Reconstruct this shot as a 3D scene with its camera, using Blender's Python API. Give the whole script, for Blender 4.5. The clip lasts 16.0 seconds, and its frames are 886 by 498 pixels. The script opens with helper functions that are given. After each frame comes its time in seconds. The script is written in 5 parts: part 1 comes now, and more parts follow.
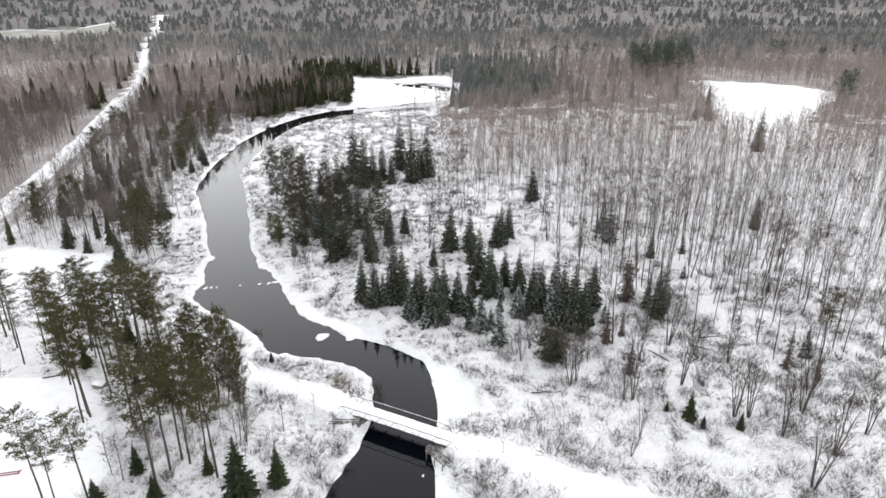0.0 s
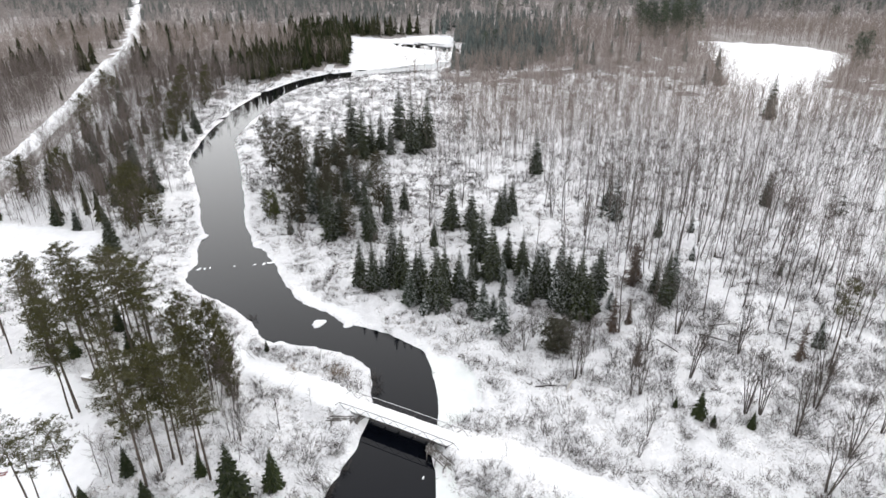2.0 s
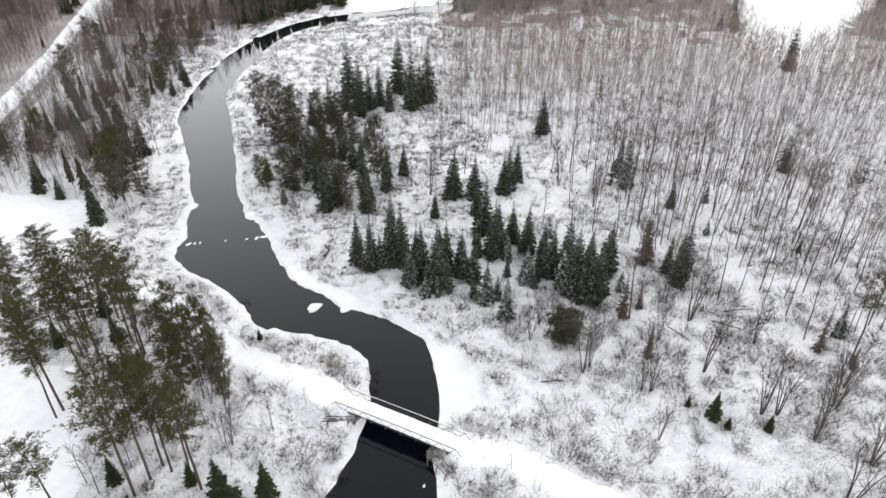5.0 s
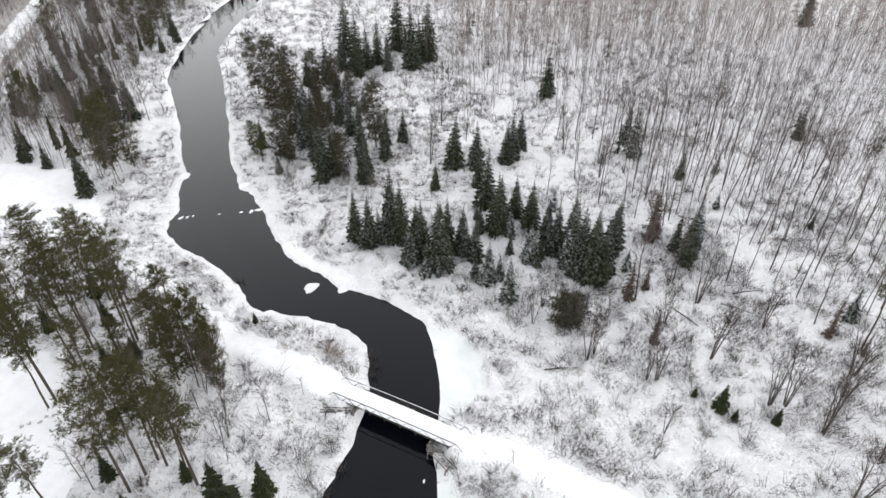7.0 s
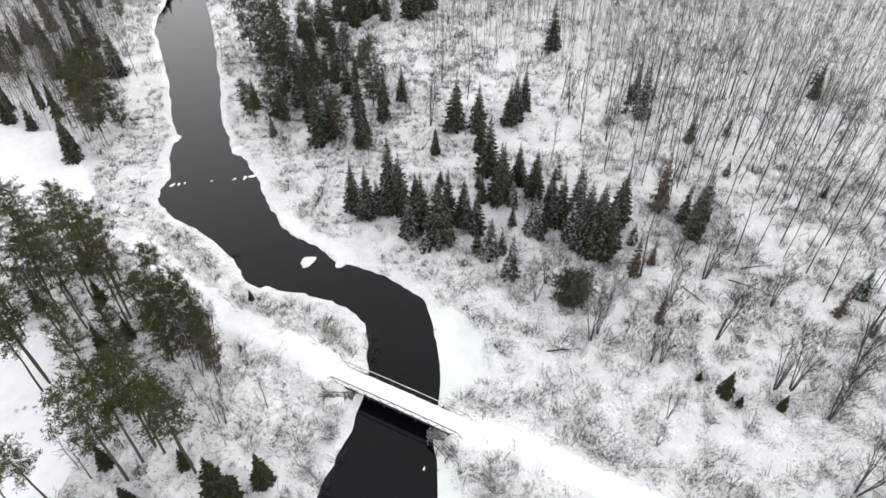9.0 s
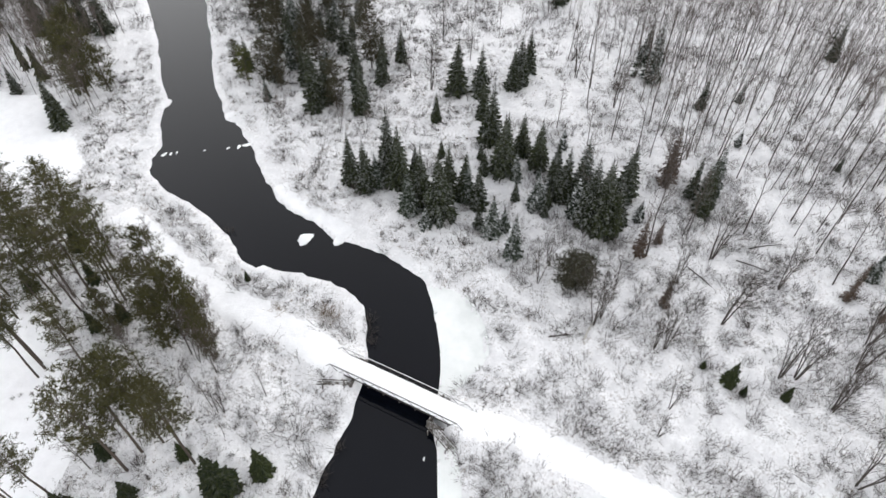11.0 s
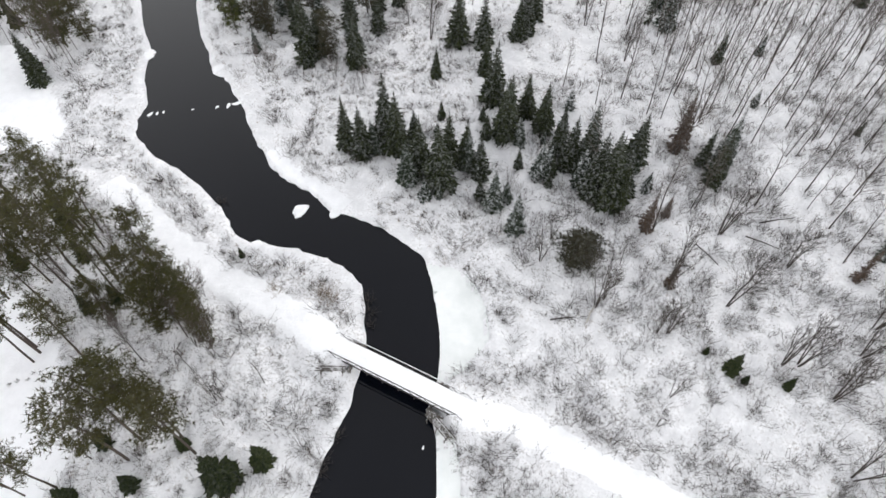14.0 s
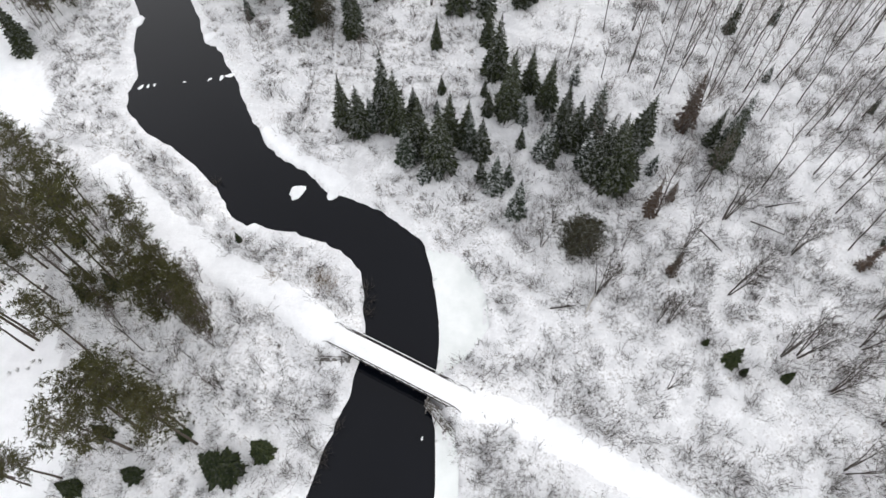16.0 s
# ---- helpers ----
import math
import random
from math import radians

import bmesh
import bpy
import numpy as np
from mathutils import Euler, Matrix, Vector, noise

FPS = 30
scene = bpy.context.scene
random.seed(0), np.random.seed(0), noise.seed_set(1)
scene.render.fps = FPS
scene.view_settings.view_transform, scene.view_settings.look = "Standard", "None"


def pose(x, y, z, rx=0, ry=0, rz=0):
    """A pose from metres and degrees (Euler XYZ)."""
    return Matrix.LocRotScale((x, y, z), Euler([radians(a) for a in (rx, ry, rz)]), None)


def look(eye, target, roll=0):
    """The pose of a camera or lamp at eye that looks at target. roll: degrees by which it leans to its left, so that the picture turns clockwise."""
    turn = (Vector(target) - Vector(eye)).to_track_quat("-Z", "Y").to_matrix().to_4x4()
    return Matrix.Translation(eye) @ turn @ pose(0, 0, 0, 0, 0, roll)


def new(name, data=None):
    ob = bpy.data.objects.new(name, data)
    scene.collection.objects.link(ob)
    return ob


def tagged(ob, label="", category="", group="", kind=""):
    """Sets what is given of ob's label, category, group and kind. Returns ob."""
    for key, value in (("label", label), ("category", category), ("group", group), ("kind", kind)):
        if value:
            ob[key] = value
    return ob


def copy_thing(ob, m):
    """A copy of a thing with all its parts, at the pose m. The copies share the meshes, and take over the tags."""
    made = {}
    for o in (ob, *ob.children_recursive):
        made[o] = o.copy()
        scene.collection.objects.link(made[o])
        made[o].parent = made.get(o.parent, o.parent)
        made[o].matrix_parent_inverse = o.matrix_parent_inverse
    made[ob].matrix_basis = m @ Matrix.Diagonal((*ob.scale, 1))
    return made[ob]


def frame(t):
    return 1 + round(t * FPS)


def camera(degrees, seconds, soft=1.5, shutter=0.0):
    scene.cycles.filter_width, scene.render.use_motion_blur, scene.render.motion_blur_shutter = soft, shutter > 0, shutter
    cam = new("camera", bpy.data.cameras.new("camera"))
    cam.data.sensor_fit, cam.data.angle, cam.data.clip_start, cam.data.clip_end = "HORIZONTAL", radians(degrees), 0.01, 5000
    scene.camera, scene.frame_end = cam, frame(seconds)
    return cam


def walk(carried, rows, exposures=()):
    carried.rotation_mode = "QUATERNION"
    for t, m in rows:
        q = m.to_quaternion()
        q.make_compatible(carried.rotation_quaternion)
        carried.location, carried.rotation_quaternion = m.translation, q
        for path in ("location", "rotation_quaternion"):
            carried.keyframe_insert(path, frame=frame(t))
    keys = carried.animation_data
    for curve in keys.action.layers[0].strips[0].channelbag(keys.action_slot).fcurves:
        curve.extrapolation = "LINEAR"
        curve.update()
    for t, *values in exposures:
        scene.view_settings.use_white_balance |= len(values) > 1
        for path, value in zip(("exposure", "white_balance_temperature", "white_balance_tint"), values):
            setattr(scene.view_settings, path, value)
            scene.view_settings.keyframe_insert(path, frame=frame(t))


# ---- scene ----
cam = camera(70.8, 16.0, soft=1.5)
PATH = [
    (0, (6.264, -90.045, 71.498), (6.265, -88.195, 70.739), -0.2),
    (0.5, (6.221, -88.181, 72.197), (6.221, -86.343, 71.407), -0.2),
    (1, (6.18, -86.322, 72.894), (6.181, -84.498, 72.074), -0.2),
    (1.5, (6.142, -84.47, 73.589), (6.142, -82.659, 72.739), -0.2),
    (2, (6.107, -82.623, 74.281), (6.107, -80.827, 73.402), -0.1),
    (2.5, (6.075, -80.782, 74.972), (6.074, -79.0, 74.063), -0.1),
    (3, (6.045, -78.947, 75.66), (6.044, -77.18, 74.722), -0.1),
    (3.5, (6.017, -77.118, 76.346), (6.016, -75.367, 75.379), -0.1),
    (4, (5.993, -75.294, 77.03), (5.991, -73.56, 76.035), -0.1),
    (6.5, (5.908, -66.264, 80.418), (5.905, -64.625, 79.271), -0.0),
    (7, (5.899, -64.476, 81.089), (5.895, -62.866, 79.902), -0.0),
    (7.5, (5.893, -62.693, 81.758), (5.888, -61.112, 80.533), -0.0),
    (8, (5.889, -60.916, 82.425), (5.884, -59.365, 81.162), -0.0),
    (8.5, (5.888, -59.145, 83.089), (5.883, -57.625, 81.789), 0.0),
    (9, (5.889, -57.38, 83.752), (5.884, -55.89, 82.417), 0.0),
    (11.5, (5.936, -48.64, 87.032), (5.928, -47.313, 85.537), 0.1),
    (12, (5.953, -46.91, 87.682), (5.945, -45.615, 86.157), 0.1),
    (12.5, (5.972, -45.186, 88.329), (5.964, -43.925, 86.776), 0.1),
    (13, (5.995, -43.467, 88.975), (5.986, -42.242, 87.394), 0.1),
    (13.5, (6.02, -41.754, 89.618), (6.011, -40.564, 88.01), 0.1),
    (14, (6.047, -40.047, 90.259), (6.038, -38.892, 88.626), 0.1),
    (14.5, (6.077, -38.346, 90.898), (6.068, -37.228, 89.239), 0.1),
    (15, (6.11, -36.65, 91.535), (6.101, -35.571, 89.851), 0.2),
    (15.5, (6.146, -34.961, 92.169), (6.136, -33.919, 90.462), 0.2),
    (16, (6.184, -33.277, 92.802), (6.174, -32.272, 91.072), 0.2),
]
walk(cam, [(t, look(e, g, r)) for t, e, g, r in PATH], exposures=[(0.0, 0.34), (4.0, 0.26), (9.0, 0.20), (12.0, 0.16), (16.0, 0.13)])

# ---------------------------------------------------------------- light
world = bpy.data.worlds.new("overcast_sky")
world.use_nodes = True
scene.world = world
_nt = world.node_tree
_sky = _nt.nodes.new("ShaderNodeTexSky")
_sky.sky_type = "NISHITA"
_sky.sun_disc = False
_sky.sun_elevation, _sky.sun_rotation = radians(14), radians(35)
_sky.air_density, _sky.dust_density, _sky.ozone_density = 1.0, 7.0, 1.0
_grey = _nt.nodes.new("ShaderNodeHueSaturation")
_grey.inputs["Saturation"].default_value = 0.12
_nt.links.new(_sky.outputs[0], _grey.inputs["Color"])
# cloud layer, brighter in the haze towards the horizon
_dir = _nt.nodes.new("ShaderNodeSeparateXYZ")
_nt.links.new(_nt.nodes.new("ShaderNodeTexCoord").outputs["Generated"], _dir.inputs[0])
_low = _nt.nodes.new("ShaderNodeMapRange")
_low.interpolation_type = "SMOOTHSTEP"
_low.inputs["From Min"].default_value, _low.inputs["From Max"].default_value = 0.28, 0.88
_low.inputs["To Min"].default_value, _low.inputs["To Max"].default_value = 1.0, 0.0
_nt.links.new(_dir.outputs["Z"], _low.inputs["Value"])
_haze = _nt.nodes.new("ShaderNodeMix")
_haze.data_type = "RGBA"
_haze.inputs["A"].default_value, _haze.inputs["B"].default_value = (5.3, 5.3, 5.6, 1), (17.25, 17.4, 17.65, 1)
_nt.links.new(_low.outputs[0], _haze.inputs["Factor"])
_cloud = _nt.nodes.new("ShaderNodeMix")
_cloud.data_type = "RGBA"
_cloud.inputs["Factor"].default_value = 0.8
_nt.links.new(_haze.outputs["Result"], _cloud.inputs["B"])
_nt.links.new(_grey.outputs[0], _cloud.inputs["A"])
_nt.links.new(_cloud.outputs["Result"], _nt.nodes["Background"].inputs["Color"])
_nt.nodes["Background"].inputs["Strength"].default_value = 0.15
sun = new("sun", bpy.data.lights.new("sun", "SUN"))
sun.data.energy, sun.data.angle, sun.data.color = 0.8, radians(12), (1.0, 0.97, 0.93)
sun.matrix_basis = look((57.4, 81.9, 24.9), (0, 0, 0))

# ---------------------------------------------------------------- materials


def material(name, rough=0.8, metal=0.0, ior=1.5, shine=0.5):
    m = bpy.data.materials.new(name)
    m.use_nodes = True
    b = m.node_tree.nodes["Principled BSDF"]
    b.inputs["Roughness"].default_value = rough
    b.inputs["Metallic"].default_value = metal
    b.inputs["IOR"].default_value = ior
    b.inputs["Specular IOR Level"].default_value = shine
    return m, m.node_tree, b


def node(t, kind, **values):
    n = t.nodes.new(kind)
    for key, v in values.items():
        n.inputs[key].default_value = v
    return n


def coords(t, world_space=True):
    if world_space:
        return t.nodes.new("ShaderNodeNewGeometry").outputs["Position"]
    return t.nodes.new("ShaderNodeTexCoord").outputs["Object"]


def noise_of(t, where, scale, detail=3.0, rough=0.55):
    n = node(t, "ShaderNodeTexNoise", Scale=scale, Detail=detail, Roughness=rough)
    t.links.new(where, n.inputs["Vector"])
    return n.outputs["Fac"]


def ramp(t, fac, stops):
    n = t.nodes.new("ShaderNodeValToRGB")
    while len(n.color_ramp.elements) < len(stops):
        n.color_ramp.elements.new(0.5)
    for e, (p, c) in zip(n.color_ramp.elements, stops):
        e.position, e.color = p, (*c, 1) if len(c) == 3 else c
    t.links.new(fac, n.inputs["Fac"])
    return n.outputs["Color"]


def mix(t, fac, a, b, mode="MIX"):
    n = t.nodes.new("ShaderNodeMix")
    n.data_type, n.blend_type = "RGBA", mode
    for socket, v in ((n.inputs["Factor"], fac), (n.inputs["A"], a), (n.inputs["B"], b)):
        if isinstance(v, (int, float)):
            socket.default_value = v
        elif isinstance(v, tuple):
            socket.default_value = (*v, 1)
        else:
            t.links.new(v, socket)
    return n.outputs["Result"]


def calc(t, op, a, b=0.0, c=None):
    n = t.nodes.new("ShaderNodeMath")
    n.operation = op
    for k, v in enumerate((a, b) if c is None else (a, b, c)):
        if isinstance(v, (int, float)):
            n.inputs[k].default_value = v
        else:
            t.links.new(v, n.inputs[k])
    return n.outputs[0]


def bump(t, b, height, strength, distance):
    n = node(t, "ShaderNodeBump", Strength=strength, Distance=distance)
    t.links.new(height, n.inputs["Height"])
    t.links.new(n.outputs[0], b.inputs["Normal"])


def up_facing(t):
    g = t.nodes.new("ShaderNodeNewGeometry")
    s = t.nodes.new("ShaderNodeSeparateXYZ")
    t.links.new(g.outputs["Normal"], s.inputs[0])
    return calc(t, "ABSOLUTE", s.outputs["Z"])


def snow_material(name, shade_and_stalks=0.3, tone=(0.86, 0.87, 0.89)):
    m, t, b = material(name, 0.75, shine=0.2)
    w = coords(t)
    big, mid, fine = noise_of(t, w, 0.05, 3), noise_of(t, w, 0.55, 5, 0.65), noise_of(t, w, 2.4, 5, 0.75)
    # Shade between hummocks is put into the colour as grey; stalks are real specks.
    shaded_snow = ramp(t, mid, [(0.32, tuple(c * (0.93 - 0.22 * shade_and_stalks) for c in tone)), (0.60, tone)])
    stalks = calc(t, "MULTIPLY", ramp(t, fine, [(0.50, (0, 0, 0)), (0.60, (1, 1, 1))]), ramp(t, mid, [(0.40, (0, 0, 0)), (0.62, (1, 1, 1))]))
    stalks = calc(t, "MULTIPLY", calc(t, "MULTIPLY", stalks, shade_and_stalks), ramp(t, big, [(0.35, (0.3, 0.3, 0.3)), (0.6, (1, 1, 1))]))
    t.links.new(mix(t, stalks, shaded_snow, (0.20, 0.175, 0.15)), b.inputs["Base Color"])
    bump(t, b, calc(t, "ADD", mid, calc(t, "MULTIPLY", fine, 0.45)), 0.25 + 0.5 * shade_and_stalks, 0.42)
    b.inputs["Subsurface Weight"].default_value = 0.0
    return m


def floor_material(name, low, middle, high):
    """Forest floor: three mottled tones that darken the snow to fit the far view."""
    m, t, b = material(name, 0.9, shine=0.1)
    w = coords(t)
    n = calc(t, "MULTIPLY_ADD", noise_of(t, w, 0.9, 5, 0.75), 0.6, calc(t, "MULTIPLY", noise_of(t, w, 0.035, 4, 0.6), 0.4))
    t.links.new(ramp(t, n, [(0.36, low), (0.52, middle), (0.66, high)]), b.inputs["Base Color"])
    return m


def foliage_material(name, dark, light, snow=0.3, second=None):
    m, t, b = material(name, 0.8, shine=0.12)
    o = coords(t, False)
    w = coords(t)
    info = t.nodes.new("ShaderNodeObjectInfo").outputs["Random"]
    isle = t.nodes.new("ShaderNodeNewGeometry").outputs["Random Per Island"]
    c = mix(t, isle, dark, light)
    c = mix(t, calc(t, "MULTIPLY", info, 0.5), c, second or tuple(0.55 * v for v in dark))
    patch = noise_of(t, w, 1.5, 4, 0.75)
    amount = calc(t, "MULTIPLY", ramp(t, patch, [(0.50, (0, 0, 0)), (0.60, (1, 1, 1))]), ramp(t, up_facing(t), [(0.45, (0, 0, 0)), (0.85, (1, 1, 1))]))
    amount = calc(t, "MULTIPLY", amount, calc(t, "MULTIPLY_ADD", info, snow, snow * 0.6))
    t.links.new(mix(t, amount, c, (0.8, 0.82, 0.84)), b.inputs["Base Color"])
    return m


def bark_material(name, dark, light, snow=0.0):
    m, t, b = material(name, 0.9, shine=0.15)
    w = coords(t)
    info = t.nodes.new("ShaderNodeObjectInfo").outputs["Random"]
    isle = t.nodes.new("ShaderNodeNewGeometry").outputs["Random Per Island"]
    c = mix(t, noise_of(t, w, 4.0, 4, 0.7), dark, light)
    c = mix(t, calc(t, "MULTIPLY", isle, 0.55), c, light)
    c = mix(t, calc(t, "MULTIPLY", info, 0.3), c, dark)
    if snow:
        amount = calc(t, "MULTIPLY", ramp(t, noise_of(t, w, 2.5, 3), [(0.5, (0, 0, 0)), (0.6, (1, 1, 1))]), ramp(t, up_facing(t), [(0.5, (0, 0, 0)), (0.8, (1, 1, 1))]))
        c = mix(t, calc(t, "MULTIPLY", amount, snow), c, (0.82, 0.83, 0.85))
    t.links.new(c, b.inputs["Base Color"])
    bump(t, b, noise_of(t, w, 18.0, 4, 0.7), 0.4, 0.03)
    return m


SNOW = snow_material("rough_snow", 0.66, (0.84, 0.845, 0.86))
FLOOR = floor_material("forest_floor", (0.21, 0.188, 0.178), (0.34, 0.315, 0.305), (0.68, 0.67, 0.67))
# Beyond about 850 m: tree mass and haze put into the ground colour.
FAR_FLOOR = floor_material("far_forest_floor", (0.12, 0.12, 0.118), (0.18, 0.175, 0.17), (0.28, 0.27, 0.265))
FIELD_FLOOR = floor_material("brown_field", (0.20, 0.195, 0.165), (0.28, 0.272, 0.24), (0.70, 0.70, 0.70))
SNOW_CLEAN = snow_material("packed_snow", 0.04, (0.88, 0.89, 0.905))
SPRUCE = foliage_material("spruce_needles", (0.0068, 0.0098, 0.0040), (0.036, 0.044, 0.016), 0.17)
DARK_SPRUCE = foliage_material("snowless_spruce_needles", (0.007, 0.012, 0.0045), (0.042, 0.052, 0.017), 0.02)
FROSTED = foliage_material("frosted_spruce_needles", (0.009, 0.0145, 0.0085), (0.040, 0.052, 0.032), 0.60)
PINE = foliage_material("pine_needles", (0.016, 0.019, 0.006), (0.086, 0.083, 0.027), 0.06, (0.058, 0.049, 0.022))
YOUNG_PINE = foliage_material("young_pine_needles", (0.035, 0.042, 0.010), (0.120, 0.128, 0.034), 0.05)
BEND_PINE = foliage_material("stand_pine_needles_dark", (0.014, 0.015, 0.007), (0.060, 0.056, 0.025), 0.12, (0.045, 0.034, 0.020))
# Paler than the near pines: haze is put into the needle colour.
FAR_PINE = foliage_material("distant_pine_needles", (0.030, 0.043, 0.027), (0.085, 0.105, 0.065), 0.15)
STAND_PINE = foliage_material("stand_pine_needles", (0.022, 0.025, 0.013), (0.075, 0.072, 0.040), 0.2)
# Pale base colour puts the distant haze into the needles.
HAZY = foliage_material("hazed_far_needles", (0.085, 0.094, 0.089), (0.150, 0.157, 0.152), 0.4)
# Rime on this stand, with some haze of distance also in the colour.
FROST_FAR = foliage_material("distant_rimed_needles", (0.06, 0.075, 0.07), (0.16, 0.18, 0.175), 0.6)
BUSHY = foliage_material("bush_needles", (0.017, 0.018, 0.010), (0.062, 0.056, 0.032), 0.2)
RUSTY = foliage_material("rusty_needles", (0.048, 0.033, 0.024), (0.115, 0.080, 0.060), 0.12)
BARK = bark_material("grey_bark", (0.034, 0.029, 0.026), (0.100, 0.087, 0.078), 0.0)
TWIG = bark_material("bare_twigs", (0.060, 0.050, 0.045), (0.165, 0.140, 0.128), 0.0)
NEAR_TWIG = bark_material("near_bare_twigs", (0.062, 0.052, 0.047), (0.165, 0.140, 0.128), 0.0)
BRUSH_BARK = bark_material("brush_stems", (0.045, 0.039, 0.037), (0.125, 0.110, 0.104), 0.0)
PINE_BARK = bark_material("pine_bark", (0.036, 0.030, 0.026), (0.105, 0.085, 0.072), 0.0)
BIRCH = bark_material("pale_bark", (0.30, 0.28, 0.25), (0.62, 0.60, 0.56), 0.0)
SHRUB = bark_material("shrub_stems", (0.028, 0.024, 0.022), (0.095, 0.082, 0.073), 0.0)
STRAW = bark_material("dead_grass", (0.16, 0.12, 0.085), (0.30, 0.24, 0.18), 0.0)
# Twigs get paler with distance; in the farthest, haze is in the colour.
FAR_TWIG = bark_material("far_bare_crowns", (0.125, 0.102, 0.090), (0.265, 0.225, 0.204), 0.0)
HAZE_TWIG = bark_material("hazed_far_crowns", (0.165, 0.147, 0.140), (0.310, 0.280, 0.268), 0.0)
LOG = bark_material("weathered_logs", (0.05, 0.044, 0.04), (0.17, 0.155, 0.14), 0.75)
DECK = bark_material("dark_deck_planks", (0.035, 0.032, 0.03), (0.09, 0.082, 0.075), 0.0)
PLANK = bark_material("weathered_planks", (0.10, 0.09, 0.08), (0.26, 0.24, 0.22), 0.6)
RED_WOOD = bark_material("red_painted_wood", (0.16, 0.03, 0.025), (0.30, 0.07, 0.05), 0.4)


def steel_material():
    m, t, b = material("rusty_steel", 0.65, 0.35)
    n = noise_of(t, coords(t), 5.0, 5, 0.7)
    t.links.new(ramp(t, n, [(0.35, (0.020, 0.019, 0.020)), (0.6, (0.060, 0.050, 0.045))]), b.inputs["Base Color"])
    return m


def water_material():
    m, t, b = material("dark_river_water", 0.03, 0.0, 1.333)
    w = coords(t)
    t.links.new(ramp(t, noise_of(t, w, 0.06, 3), [(0.3, (0.0015, 0.0022, 0.0042)), (0.7, (0.0030, 0.0038, 0.0062))]), b.inputs["Base Color"])
    bump(t, b, noise_of(t, w, 0.9, 3, 0.6), 0.03, 0.05)
    return m


def ice_material(name, low, high, rough):
    m, t, b = material(name, rough, 0.0, 1.31)
    w = coords(t)
    t.links.new(ramp(t, noise_of(t, w, 0.25, 5, 0.65), [(0.35, low), (0.65, high)]), b.inputs["Base Color"])
    bump(t, b, noise_of(t, w, 2.0, 4), 0.2, 0.05)
    return m


def road_material():
    m, t, b = material("ploughed_road", 0.85)
    w = coords(t)
    uv = t.nodes.new("ShaderNodeUVMap").outputs[0]
    s = t.nodes.new("ShaderNodeSeparateXYZ")
    t.links.new(uv, s.inputs[0])
    rut = calc(t, "PINGPONG", calc(t, "MULTIPLY", s.outputs["X"], 2.0), 0.5)
    n = calc(t, "ADD", noise_of(t, w, 0.35, 5, 0.7), calc(t, "MULTIPLY", rut, -0.35))
    t.links.new(ramp(t, n, [(0.25, (0.28, 0.265, 0.255)), (0.48, (0.42, 0.405, 0.395)), (0.58, (0.74, 0.735, 0.73))]), b.inputs["Base Color"])
    bump(t, b, noise_of(t, w, 3.0, 4), 0.4, 0.08)
    return m


TRAIL_SNOW = snow_material("trodden_snow", 0.12, (0.87, 0.88, 0.895))
STEEL, WATER, ROAD = steel_material(), water_material(), road_material()
GREY_ICE = ice_material("thin_grey_ice", (0.24, 0.25, 0.26), (0.36, 0.37, 0.38), 0.35)
SHELF_ICE = ice_material("snowy_shelf_ice", (0.70, 0.73, 0.72), (0.80, 0.82, 0.815), 0.6)

# ---------------------------------------------------------------- plan
# banks of the river, going upstream
BANK_WEST = [(-10, -260), (-30, -120), (-22, -50), (-13, -18.6), (-10.4, -11.4), (-8.6, -6.8), (-6.8, -0.5), (-6.6, 5.8), (-7.3, 11.6),
             (-7.9, 15.6), (-11.5, 19.8), (-15.1, 21.7), (-19.8, 23.5), (-24, 24.2), (-26.7, 25.3), (-29, 24.4), (-32.1, 27.4), (-34.4, 31),
             (-38.6, 35.7), (-44.3, 41.3), (-49.5, 44.2), (-53.3, 46.8), (-57.3, 52), (-58.2, 56.9), (-57.1, 60.4), (-59.5, 67.5),
             (-62, 74.6), (-59.6, 76.6), (-62.6, 79.6), (-68, 94), (-75.2, 112.3), (-83, 129), (-91.6, 147), (-94, 166), (-97, 186),
             (-97.5, 212), (-98, 237), (-95, 259), (-86.8, 289.5), (-75, 314), (-59.5, 327), (-46, 333), (-15, 345), (0, 355)]
BANK_WEST_END = [(4, 385), (7, 408), (-4, 420), (-20, 432), (-36, 450)]
BANK_EAST = [(12, -260), (-8, -120), (1, -50), (5.3, -18.4), (5, -8.8), (3.5, -5.6), (4.6, -2.5), (5.2, 0.1), (5.4, 6), (4.8, 10.1),
             (4.1, 15.5), (2.7, 20.7), (0.6, 23.7), (-3, 26.1), (-5.1, 28), (-9.4, 30.2), (-13.7, 31.7), (-16.2, 32.3), (-16.8, 34.1),
             (-19.6, 36.6), (-24.2, 39.1), (-27.3, 41.5), (-30.5, 46.7), (-33.7, 52.2), (-36.7, 59.8), (-39.4, 63.3), (-42.2, 68.9),
             (-44.8, 69.8), (-47, 73.5), (-48.5, 78), (-53, 88), (-59, 108), (-66, 130), (-73, 150), (-80, 168), (-83.5, 184), (-83, 210),
             (-83.6, 238), (-81, 266), (-76, 284), (-65.8, 300), (-51, 315), (-30, 323), (-4, 337)]
BANK_EAST_END = [(11, 350), (18, 390), (20, 428), (10, 440), (-6, 446), (-24, 456), (-36, 457)]
RIVER = BANK_WEST + BANK_WEST_END + (BANK_EAST + BANK_EAST_END)[::-1]
